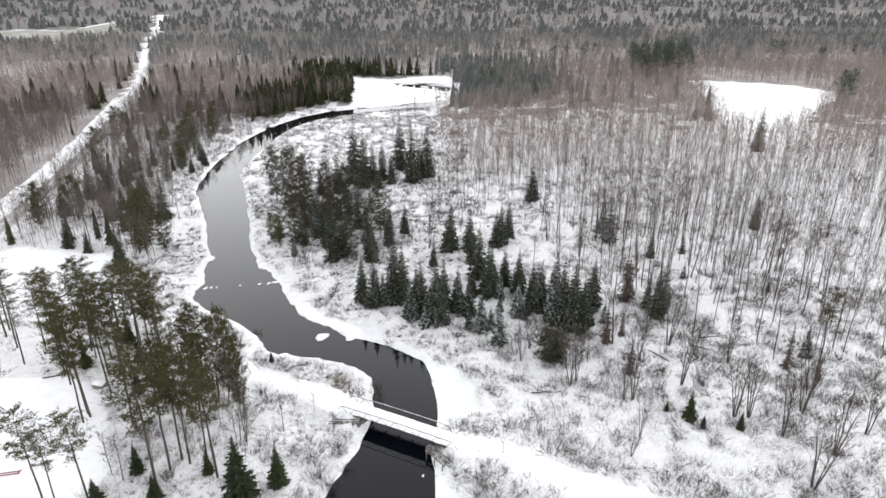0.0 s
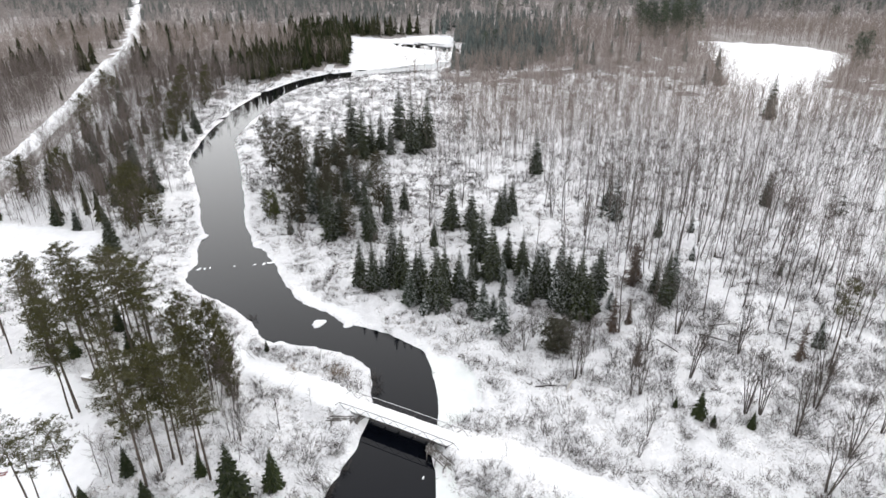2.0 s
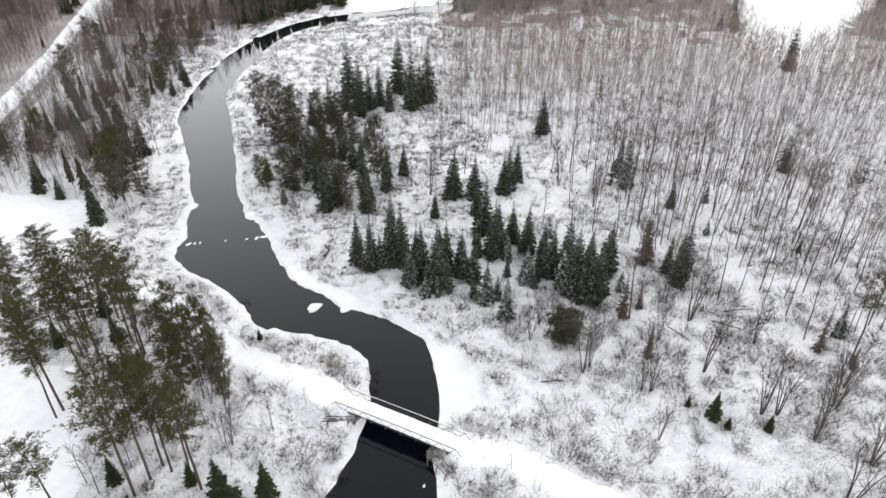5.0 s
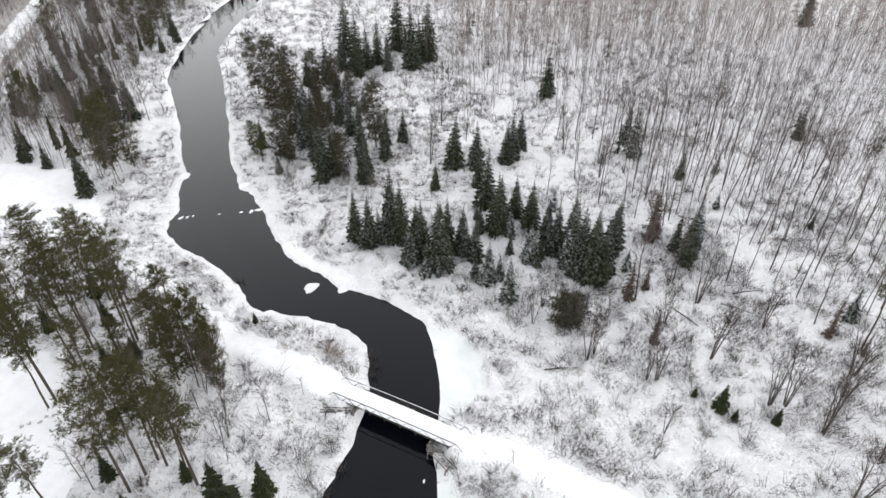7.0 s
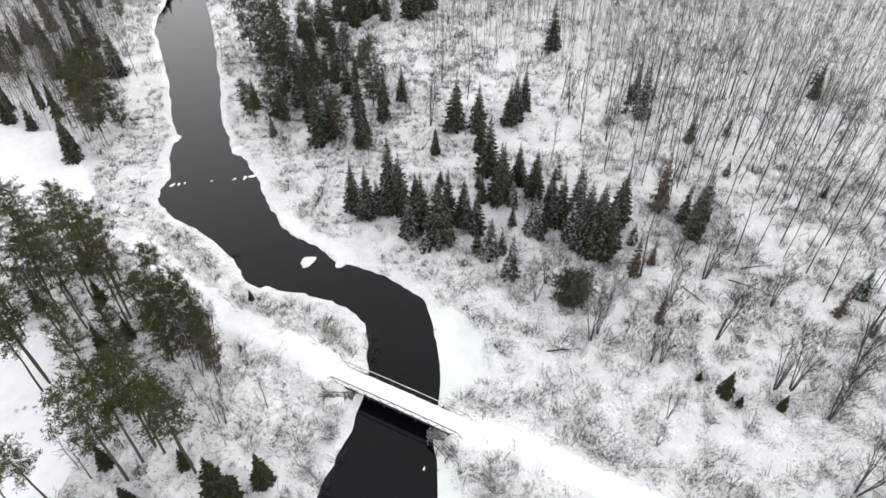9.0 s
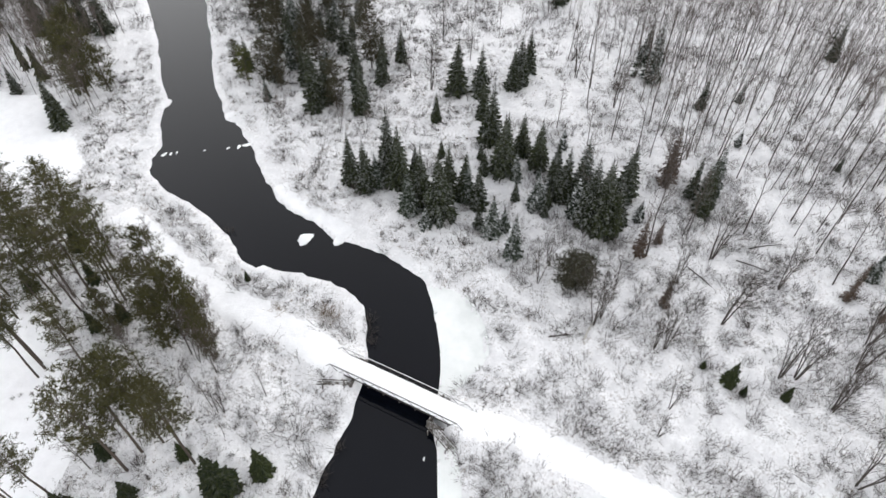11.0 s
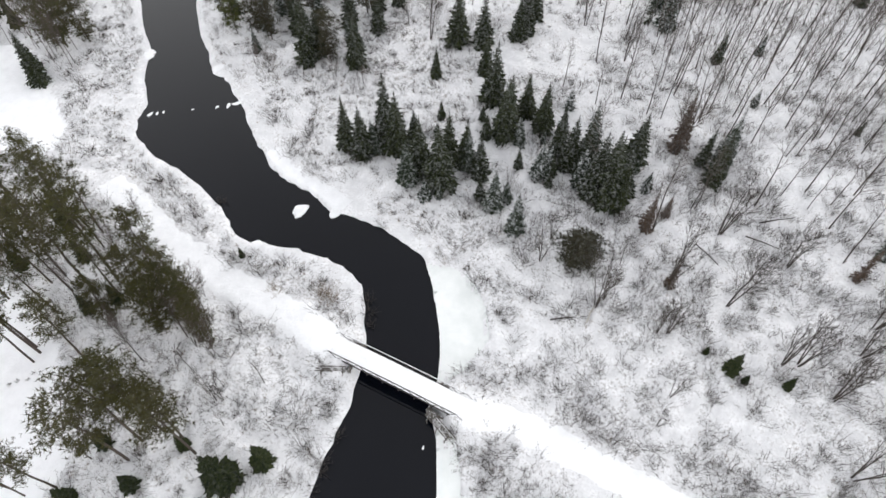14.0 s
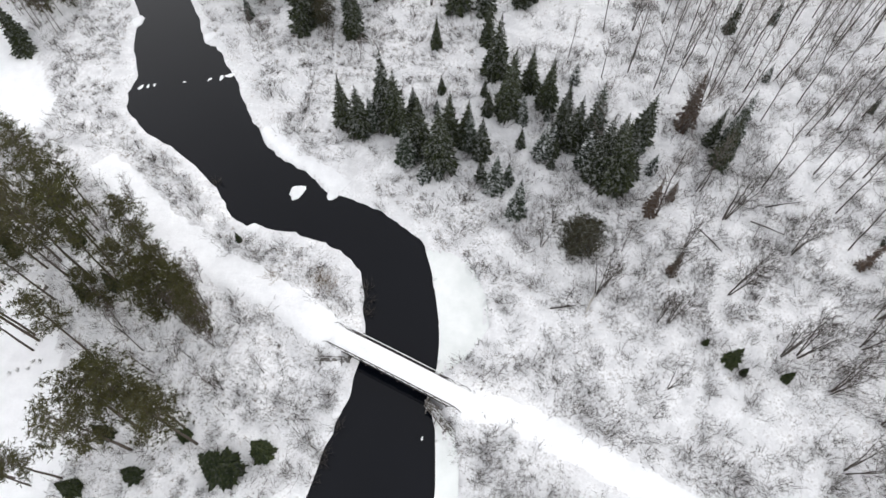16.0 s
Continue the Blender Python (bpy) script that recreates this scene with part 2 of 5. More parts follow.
TRAIL = [(-58, 38), (-50, 31), (-44, 25.5), (-37.5, 20), (-30, 15.5), (-22, 11.5), (-12.5, 4.4), (10.2, -7.1), (16.2, -8), (22.5, -11.3), (30, -15.6), (40, -21), (60, -30)]
ROAD_LINE = [(-100, -250), (-106, -80), (-119, 0), (-130, 60), (-141, 115), (-150, 150), (-161, 190), (-175.5, 235), (-191, 280), (-218, 360), (-248, 450),
             (-300, 575), (-420, 850), (-690, 1560)]
VERGE_LINE = [(-112.6, -80), (-125.6, 0), (-136.6, 60), (-147.8, 115), (-156.8, 150), (-167.6, 190), (-181.8, 235), (-197, 280), (-223, 360)]
FIELD = [(-125, 62), (-122, 84), (-100, 80), (-86, 76), (-77, 63), (-70, 51), (-72, 44), (-85, 46), (-100, 52)]
YARD = [(-78, 16), (-62, 13), (-55, 4), (-51, -4), (-46, -14), (-50, -26), (-95, -26), (-95, 10)]
MEADOW = [(-84, 500), (-68, 440), (-60, 360), (-54, 334), (-40, 335), (0, 356), (2.5, 385), (5, 406), (-6, 418), (-22, 430), (-39, 450), (-39, 460), (-22, 459), (-4, 449), (14, 444), (18, 470), (12, 484), (-15, 490), (-40, 476)]
POND = [(202, 419), (233, 408), (265, 385), (280, 357), (258, 316), (222, 276), (186, 216), (158, 184), (138, 180), (146, 204), (164, 262), (180, 330)]
FAR_FIELD = [(-843, 1178), (-718, 1208), (-729, 1400), (-603, 1164), (-580, 906), (-625, 844)]
SHELF_SOUTH = [(4.8, -8.6), (7.4, -10.2), (8.4, -15), (8.0, -30), (6, -36), (2.0, -38), (3.6, -30), (4.7, -23), (5.05, -18), (4.95, -13)]
BANK_SNOW = [(-12.4, 33.0), (-17.6, 36.9), (-22.6, 40.2), (-26.4, 43.6), (-28.6, 47.4)]
SHELF = [(4.4, -3), (5.0, -0.5), (5.25, 3), (5.2, 6.5), (4.75, 10), (4.2, 14), (3.5, 17.2), (2.6, 20.2), (6.5, 20), (9.8, 18), (12.6, 12.3), (13.2, 6), (9.6, 0.8)]


def inside(poly, x, y):
    x, y = np.asarray(x, float), np.asarray(y, float)
    odd = np.zeros(x.shape, bool)
    for (ax, ay), (bx, by) in zip(poly, poly[1:] + poly[:1]):
        if ay != by:
            odd ^= ((ay > y) != (by > y)) & (x < (bx - ax) * (y - ay) / (by - ay) + ax)
    return odd


def nearest(line, x, y, closed=False):
    """Distance to a line of points, and the nearest place on it."""
    x, y = np.asarray(x, float), np.asarray(y, float)
    best, px, py = np.full(x.shape, 1e9), np.zeros(x.shape), np.zeros(x.shape)
    for (ax, ay), (bx, by) in zip(line, line[1:] + line[:1] if closed else line[1:]):
        dx, dy = bx - ax, by - ay
        s = np.clip(((x - ax) * dx + (y - ay) * dy) / (dx * dx + dy * dy), 0, 1)
        qx, qy = ax + s * dx, ay + s * dy
        d = np.hypot(x - qx, y - qy)
        near = d < best
        best, px, py = np.where(near, d, best), np.where(near, qx, px), np.where(near, qy, py)
    return best, px, py


def rounded(line, times=2):
    """Corner cutting, which turns the plan's corners into curves."""
    for _ in range(times):
        out = [line[0]]
        for (ax, ay), (bx, by) in zip(line, line[1:]):
            out += [(0.75 * ax + 0.25 * bx, 0.75 * ay + 0.25 * by), (0.25 * ax + 0.75 * bx, 0.25 * ay + 0.75 * by)]
        line = out + [line[-1]]
    return line


_rng = np.random.default_rng(5)


def ragged(line, size):
    return [(x + size * _rng.uniform(-1, 1), y + size * _rng.uniform(-1, 1)) for x, y in line]


RIVER = ragged(rounded(BANK_WEST + BANK_WEST_END, 2), 0.34) + ragged(rounded(BANK_EAST + BANK_EAST_END, 2), 0.34)[::-1]
_lattice = np.random.default_rng(3).random((256, 256))


def field(x, y, size):
    """Smooth value noise, 0 to 1."""
    u, v = np.asarray(x, float) / size, np.asarray(y, float) / size
    i, j = np.floor(u).astype(int), np.floor(v).astype(int)
    a, b = u - i, v - j
    a, b = a * a * (3 - 2 * a), b * b * (3 - 2 * b)
    g = lambda p, q: _lattice[p % 256, q % 256]
    return (g(i, j) * (1 - a) + g(i + 1, j) * a) * (1 - b) + (g(i, j + 1) * (1 - a) + g(i + 1, j + 1) * a) * b


def step(x, a, b):
    s = np.clip((np.asarray(x, float) - a) / (b - a), 0, 1)
    return s * s * (3 - 2 * s)


def shore(x, y):
    """Distance to the water's edge, negative on the water."""
    d, px, py = nearest(RIVER, x, y, True)
    return np.where(inside(RIVER, x, y), -d, d), px, py


def ground_z(x, y, sd=None):
    x, y = np.asarray(x, float), np.asarray(y, float)
    if sd is None:
        sd = shore(x, y)[0]
    trail = nearest(TRAIL, x, y)[0]
    road = nearest(ROAD_LINE, x, y)[0]
    smooth = np.maximum.reduce([1 - step(trail, 2.0, 4.5), 1 - step(road, 11, 18), inside(FIELD, x, y) * 0.85, inside(YARD, x, y) * 0.85, inside(SHELF, x, y) * 0.9, inside(SHELF_SOUTH, x, y) * 0.9, 1 - step(nearest(BANK_SNOW, x, y)[0], 1.6, 2.6), inside(POND, x, y) * 1.0])
    z = 0.42 * step(sd, 0, 0.9) + 0.75 * step(sd, 1.5, 14)
    rough = (field(x, y, 2.1) - 0.5) * 0.85 + (field(x, y, 4.5) - 0.5) * 0.6 + (field(x, y, 1.2) - 0.5) * 0.4
    z = z + rough * (1 - smooth) * step(sd, 0.3, 4.0) + (field(x, y, 23) - 0.5) * 0.8 * step(sd, 5, 25)
    z = np.where(inside(SHELF, x, y) | (inside(SHELF_SOUTH, x, y) & (sd > 0)), 0.24, z)
    end = np.minimum(np.hypot(x + 12.6, y - 4.5), np.hypot(x - 10.2, y + 7.2))
    z = np.maximum(z, 2.42 * (1 - step(end, 2.5, 18.0)) * (1 - step(trail, 1.8, 7.5)) * step(sd, 0.2, 3.0))
    far = np.hypot(x - 6, y + 90)
    z = z + 5.5 * step(x + 0.3 * y, 90, 330) + np.where(x < -110, 1.0, 0) * step(-x, 110, 135)
    hills = 26 * field(x, y, 420) + 110 * field(x + 900, y, 1300)
    z = z + step(far, 1250, 3300) * (70 + hills) * step(sd, 10, 200)
    z = np.where(sd < 0, -0.25 - 1.3 * step(-sd, 0, 4), z)
    return z


def wood_density(x, y):
    """How thick the bare wood stands, 0 to 1."""
    sd = shore(x, y)[0]
    east = step(x, 28, 60) * step(y + 0.35 * x, 20, 75)
    middle = step(y, 88, 150) * step(x, -6, 26)
    west = (x < -58) * step(y, 50, 88) * step(sd, 7, 17)
    upper = step(y, 330, 360)
    d = np.maximum.reduce([east * (0.35 + 0.65 * step(y + 0.5 * x, 60, 150)), middle, west, upper])
    marsh = (x > -84) & (x < 2) & (y > 130) & (y < 330) & (sd > 0)
    d = np.where(marsh, 0.10 * step(x, -40, 0), d)
    return d * open_land(x, y, sd)


def open_land(x, y, sd):
    free = (sd > 5) & ~inside(FIELD, x, y) & ~inside(YARD, x, y) & ~inside(MEADOW, x, y) & ~(inside(POND, x, y) & (y > 205 + 35 * field(x, y, 15)))
    return free * step(nearest(ROAD_LINE, x, y)[0] - np.where((y < 400) & (x < -128 - 0.28 * (y - 60)), 2.2, np.where((y < 260) & (x < -100), -3.0, 0.0)), np.where(y > 400, 6, 8.5), np.where(y > 400, 7.5, 10.5)) * step(nearest(TRAIL, x, y)[0], 2.6, 3.8) * ~inside(FAR_FIELD, x, y)

# ---------------------------------------------------------------- mesh tools


def mesh_of(name, verts, faces, mat, smooth=False):
    """A mesh from arrays; faces is a list of polygons or an (n, 3) array."""
    me = bpy.data.meshes.new(name)
    verts = np.asarray(verts, np.float32)
    if isinstance(faces, np.ndarray):
        k = faces.shape[1]
        me.vertices.add(len(verts))
        me.vertices.foreach_set("co", verts.ravel())
        me.loops.add(faces.size)
        me.loops.foreach_set("vertex_index", faces.astype(np.int32).ravel())
        me.polygons.add(len(faces))
        me.polygons.foreach_set("loop_start", np.arange(0, faces.size, k, dtype=np.int32))
        me.update(calc_edges=True)
    else:
        me.from_pydata(verts.tolist(), [], faces)
    me.materials.append(mat)
    if smooth:
        me.polygons.foreach_set("use_smooth", np.ones(len(me.polygons), bool))
    me.validate()
    return me


def thing(name, label, category, group="", m=None):
    ob = tagged(new(name), label, category, group)
    if m is not None:
        ob.matrix_basis = m
    return ob


def part(name, shape, mat, parent, label=""):
    """One mesh object under a thing or under a part."""
    if isinstance(shape, Geo):
        shape = shape.mesh(name, mat)
    elif isinstance(shape, bmesh.types.BMesh):
        me = bpy.data.meshes.new(name)
        shape.to_mesh(me)
        shape.free()
        me.materials.append(mat)
        shape = me
    ob = new(name, shape)
    ob.parent = parent
    return tagged(ob, label)


class Geo:
    """Collects triangles."""

    def __init__(self):
        self.v, self.f = [], []

    def tri(self, a, b, c):
        n = len(self.v)
        self.v += [a, b, c]
        self.f.append((n, n + 1, n + 2))

    def tube(self, points, radii, sides=3, cap=False):
        points = [np.asarray(p, float) for p in points]
        n0 = len(self.v)
        rings = []
        for k, (p, r) in enumerate(zip(points, radii)):
            d = points[min(k + 1, len(points) - 1)] - points[max(k - 1, 0)]
            d = d / (np.linalg.norm(d) + 1e-9)
            a = np.cross(d, (0, 0, 1) if abs(d[2]) < 0.9 else (1, 0, 0))
            a /= np.linalg.norm(a)
            b = np.cross(d, a)
            if r <= 0:
                rings.append([len(self.v)])
                self.v.append(p)
            else:
                ring = []
                for s in range(sides):
                    w = 2 * math.pi * s / sides
                    ring.append(len(self.v))
                    self.v.append(p + r * (math.cos(w) * a + math.sin(w) * b))
                rings.append(ring)
        for lo, hi in zip(rings, rings[1:]):
            for s in range(sides):
                i, j = lo[s % len(lo)], lo[(s + 1) % len(lo)]
                k, l = hi[s % len(hi)], hi[(s + 1) % len(hi)]
                if i != j:
                    self.f.append((i, j, l))
                if k != l:
                    self.f.append((i, l, k))
        if cap:
            for ring in (rings[0][::-1], rings[-1]):
                for s in range(1, len(ring) - 1):
                    self.f.append((ring[0], ring[s], ring[s + 1]))
        return self

    def box(self, size, at=(0, 0, 0), turn=None):
        n = len(self.v)
        for z in (-0.5, 0.5):
            for x, y in ((-0.5, -0.5), (0.5, -0.5), (0.5, 0.5), (-0.5, 0.5)):
                p = Vector((x * size[0], y * size[1], z * size[2]))
                self.v.append(np.array((turn @ p if turn else p)) + np.array(at, float))
        for q in ((0, 3, 2, 1), (4, 5, 6, 7), (0, 1, 5, 4), (1, 2, 6, 5), (2, 3, 7, 6), (3, 0, 4, 7)):
            self.f += [(n + q[0], n + q[1], n + q[2]), (n + q[0], n + q[2], n + q[3])]
        return self

    def arrays(self):
        return np.array(self.v, float), np.array(self.f, int)

    def mesh(self, name, mat, smooth=False):
        v, f = self.arrays()
        return mesh_of(name, v, f, mat, smooth)


def scatter(name, shapes, x, y, z, wide, tall, mat, label, category, seed=0, lean=0.04):
    """Many small growths joined into one mesh of kind stuff."""
    rng = np.random.default_rng(seed)
    n = len(x)
    pick, turn = rng.integers(0, len(shapes), n), rng.uniform(0, 2 * np.pi, n)
    lx, ly = rng.normal(0, lean, n), rng.normal(0, lean, n)
    vs, fs, off = [], [], 0
    for k, (v, f) in enumerate(shapes):
        i = np.flatnonzero(pick == k)
        if not len(i):
            continue
        c, s = np.cos(turn[i])[:, None], np.sin(turn[i])[:, None]
        px, py, pz = v[None, :, 0] * wide[i, None], v[None, :, 1] * wide[i, None], v[None, :, 2] * tall[i, None]
        qx, qy = px * c - py * s + pz * lx[i, None], px * s + py * c + pz * ly[i, None]
        vs.append(np.stack([qx + x[i, None], qy + y[i, None], pz + z[i, None]], -1).reshape(-1, 3))
        fs.append((f[None] + (np.arange(len(i)) * len(v))[:, None, None]).reshape(-1, 3) + off)
        off += len(i) * len(v)
    ob = new(name, mesh_of(name, np.concatenate(vs), np.concatenate(fs), mat))
    return tagged(ob, label, category, "", "stuff")


# ---------------------------------------------------------------- ground, water, road


def lines(lo, hi, fine_lo, fine_hi, size, grow):
    out = list(np.arange(fine_lo, fine_hi + size / 2, size))
    s = size
    while out[-1] < hi:
        s *= grow
        out.append(out[-1] + s)
    s = size
    while out[0] > lo:
        s *= grow
        out.insert(0, out[0] - s)
    return np.array(out)


def build_ground():
    gx, gy = lines(-3800, 3800, -66, 72, 0.92, 1.045), lines(-600, 4600, -34, 92, 0.92, 1.042)
    x, y = np.meshgrid(gx, gy)
    cell = np.maximum(np.gradient(gx)[None, :], np.gradient(gy)[:, None])
    sd, px, py = shore(x, y)
    snap = np.abs(sd) < 0.5 * np.minimum(cell, 6)
    x, y, sd = np.where(snap, px, x), np.where(snap, py, y), np.where(snap, 0.0, sd)
    z = np.where(snap, -0.02, ground_z(x, y, sd))
    n, m = x.shape
    i = np.arange(n * m).reshape(n, m)
    faces = np.stack([i[:-1, :-1], i[:-1, 1:], i[1:, 1:], i[1:, :-1]], -1).reshape(-1, 4)
    me = mesh_of("ground", np.stack([x, y, z], -1).reshape(-1, 3), faces, SNOW, True)
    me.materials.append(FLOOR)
    me.materials.append(FAR_FLOOR)
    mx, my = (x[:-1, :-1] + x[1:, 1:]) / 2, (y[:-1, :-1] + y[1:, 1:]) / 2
    # Floor tones follow distance from the camera's start, plus ground west of the road.
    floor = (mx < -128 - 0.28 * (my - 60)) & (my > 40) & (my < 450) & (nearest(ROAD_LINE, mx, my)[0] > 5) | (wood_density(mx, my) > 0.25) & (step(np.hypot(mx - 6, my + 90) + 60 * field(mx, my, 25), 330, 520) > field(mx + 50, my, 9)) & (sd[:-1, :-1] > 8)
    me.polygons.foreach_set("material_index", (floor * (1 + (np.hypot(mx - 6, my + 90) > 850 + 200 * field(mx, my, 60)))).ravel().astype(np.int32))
    return tagged(new("ground", me), "snow-covered uneven ground with dead stalks showing through", "ground", "", "structure")


def sheet(name, test, bounds, size, z, mat, label, category):
    """A level sheet over those cells of a grid that pass a test."""
    gx, gy = np.arange(bounds[0], bounds[1], size), np.arange(bounds[2], bounds[3], size)
    x, y = np.meshgrid(gx, gy)
    n, m = x.shape
    keep = test(x[:-1, :-1] + size / 2, y[:-1, :-1] + size / 2)
    i = np.arange(n * m).reshape(n, m)
    faces = np.stack([i[:-1, :-1], i[:-1, 1:], i[1:, 1:], i[1:, :-1]], -1)[keep]
    used, inverse = np.unique(faces, return_inverse=True)
    v = np.stack([x.ravel(), y.ravel(), np.full(x.size, z)], -1)[used]
    me = mesh_of(name, v, inverse.reshape(-1, 4), mat)
    return tagged(new(name, me), label, category, "", "structure")


def ribbon(name, line, half, lift, mat, label, category, ease=2, crown=0.0, across=8):
    """A strip that follows a line over the ground."""
    pts = np.array(rounded(line, ease))
    fine = [pts[0]]
    for a, b in zip(pts, pts[1:]):
        k = max(1, int(np.linalg.norm(b - a) / 2.5)) if abs(a[1]) < 500 else 2
        fine += [a + (b - a) * s / k for s in range(1, k + 1)]
    pts = np.array(fine)
    d = np.gradient(pts, axis=0)
    d /= np.linalg.norm(d, axis=1)[:, None]
    side = np.stack([d[:, 1], -d[:, 0]], -1)
    rng = np.random.default_rng(9)
    s = np.linspace(-1, 1, across + 1)
    wobble = 1 + 0.10 * rng.normal(size=(len(pts), 1))
    p = pts[:, None, :] + side[:, None, :] * (s[None, :, None] * half * wobble[:, :, None])
    z = ground_z(p[..., 0], p[..., 1]) + lift * (1 - np.abs(s[None]) ** 6 * 1.6) + crown * (1 - s[None] ** 2)
    v = np.concatenate([p, z[..., None]], -1).reshape(-1, 3)
    n, m = len(pts), across + 1
    i = np.arange(n * m).reshape(n, m)
    f = np.stack([i[:-1, :-1], i[:-1, 1:], i[1:, 1:], i[1:, :-1]], -1).reshape(-1, 4)
    me = mesh_of(name, v, f, mat, True)
    uv = me.uv_layers.new(name="UVMap")
    u = np.tile((s + 1) / 2, n)
    loop = np.empty(len(me.loops), np.int32)
    me.loops.foreach_get("vertex_index", loop)
    co = np.zeros((len(loop), 2), np.float32)
    co[:, 0], co[:, 1] = u[loop], (loop // m) * 0.1
    uv.data.foreach_set("uv", co.ravel())
    return tagged(new(name, me), label, category, "", "structure")


build_ground()
sheet("water", lambda x, y: shore(x, y)[0] < 3.5, (-135, 45, -260, 480), 3.0, 0.0, WATER, "dark still river water reflecting the grey sky", "river")
sheet("river_ice", lambda x, y: (shore(x, y)[0] < 0.8) & (x > -50) & (y > 300) & (y < 366), (-60, 30, 300, 370), 1.0, 0.05, GREY_ICE, "thin grey ice sheet on the upper river", "ice")
ribbon("road", [(x + 1.2, y) for x, y in ROAD_LINE[:9]], 3.4, 0.10, ROAD, "ploughed country road with grey wheel tracks", "road", crown=0.12)
ribbon("road", ROAD_LINE[8:], 5.0, 0.10, SNOW_CLEAN, "snow-covered far stretch of the road", "road", crown=0.12)
sheet("river_ice", lambda x, y: (shore(x, y)[0] < 0.8) & (x > -20) & (y >= 364) & (y < 412), (-20, 30, 364, 414), 1.0, 0.05, SNOW_CLEAN, "snow-covered ice on the upper river bend", "ice")
ribbon("road_verge", VERGE_LINE, 4.6, 0.25, SNOW_CLEAN, "ploughed white snow bank along the road", "snow bank")
ribbon("bank_snow", BANK_SNOW, 2.0, 0.05, TRAIL_SNOW, "smooth white snow along the water's edge", "snow bank")
ribbon("trail", TRAIL[:7] + [(-11.3, 3.8)], 3.3, 0.11, TRAIL_SNOW, "smooth packed snow trail leading to the bridge", "trail")
ribbon("trail", [(9.2, -6.6)] + TRAIL[7:], 2.5, 0.09, TRAIL_SNOW, "smooth packed snow trail leading away from the bridge", "trail")


def build_snow_field(name, poly, lift, mat, label, category, size=1.5, least=-9.0):
    """An open stretch of level snow over the ground."""
    xs, ys = [p[0] for p in poly], [p[1] for p in poly]
    gx, gy = np.arange(min(xs), max(xs), size), np.arange(min(ys), max(ys), size)
    x, y = np.meshgrid(gx, gy)
    n, m = x.shape
    keep = inside(poly, x[:-1, :-1] + size / 2, y[:-1, :-1] + size / 2)
    i = np.arange(n * m).reshape(n, m)
    faces = np.stack([i[:-1, :-1], i[:-1, 1:], i[1:, 1:], i[1:, :-1]], -1)[keep]
    used, inverse = np.unique(faces, return_inverse=True)
    if least > -1:
        d, px, py = nearest(poly, x, y, True)
        x, y = np.where(d < 0.72 * size, px, x), np.where(d < 0.72 * size, py, y)
    z = np.maximum(ground_z(x, y), least) + lift
    v = np.stack([x, y, z], -1).reshape(-1, 3)[used]
    return tagged(new(name, mesh_of(name, v, inverse.reshape(-1, 4), mat, True)), label, category, "", "structure")


build_snow_field("field", FIELD, 0.06, SNOW_CLEAN, "open smooth snow field beside the pines", "field")
build_snow_field("yard", YARD, 0.06, SNOW_CLEAN, "open snowy yard under tall pines", "yard")
build_snow_field("meadow", MEADOW, 0.25, SNOW_CLEAN, "flat white snow meadow inside the river bend", "meadow", 2.5)
build_snow_field("far_field", FAR_FIELD, 0.6, FIELD_FLOOR, "distant open field with brown grass and snow", "field", 12)
build_snow_field("pond", POND, 0.25, SNOW_CLEAN, "frozen pond covered with white snow", "pond", 2.5)
build_snow_field("ice_shelf", SHELF, 0.05, SHELF_ICE, "smooth pale ice shelf along the river bank", "ice", 0.45, 0.22)
build_snow_field("ice_shelf", SHELF_SOUTH, 0.05, SHELF_ICE, "smooth pale ice shelf below the bridge", "ice", 0.45, 0.22)

# ---------------------------------------------------------------- growth


def twig(g, r, a, e, half):
    """The finest twigs: a sliver of one triangle."""
    d = e - a
    s = np.cross(d, (r.uniform(-1, 1), r.uniform(-1, 1), r.uniform(0.2, 1)))
    s *= half / (np.linalg.norm(s) + 1e-9)
    g.tri(a - s, a + s, e)


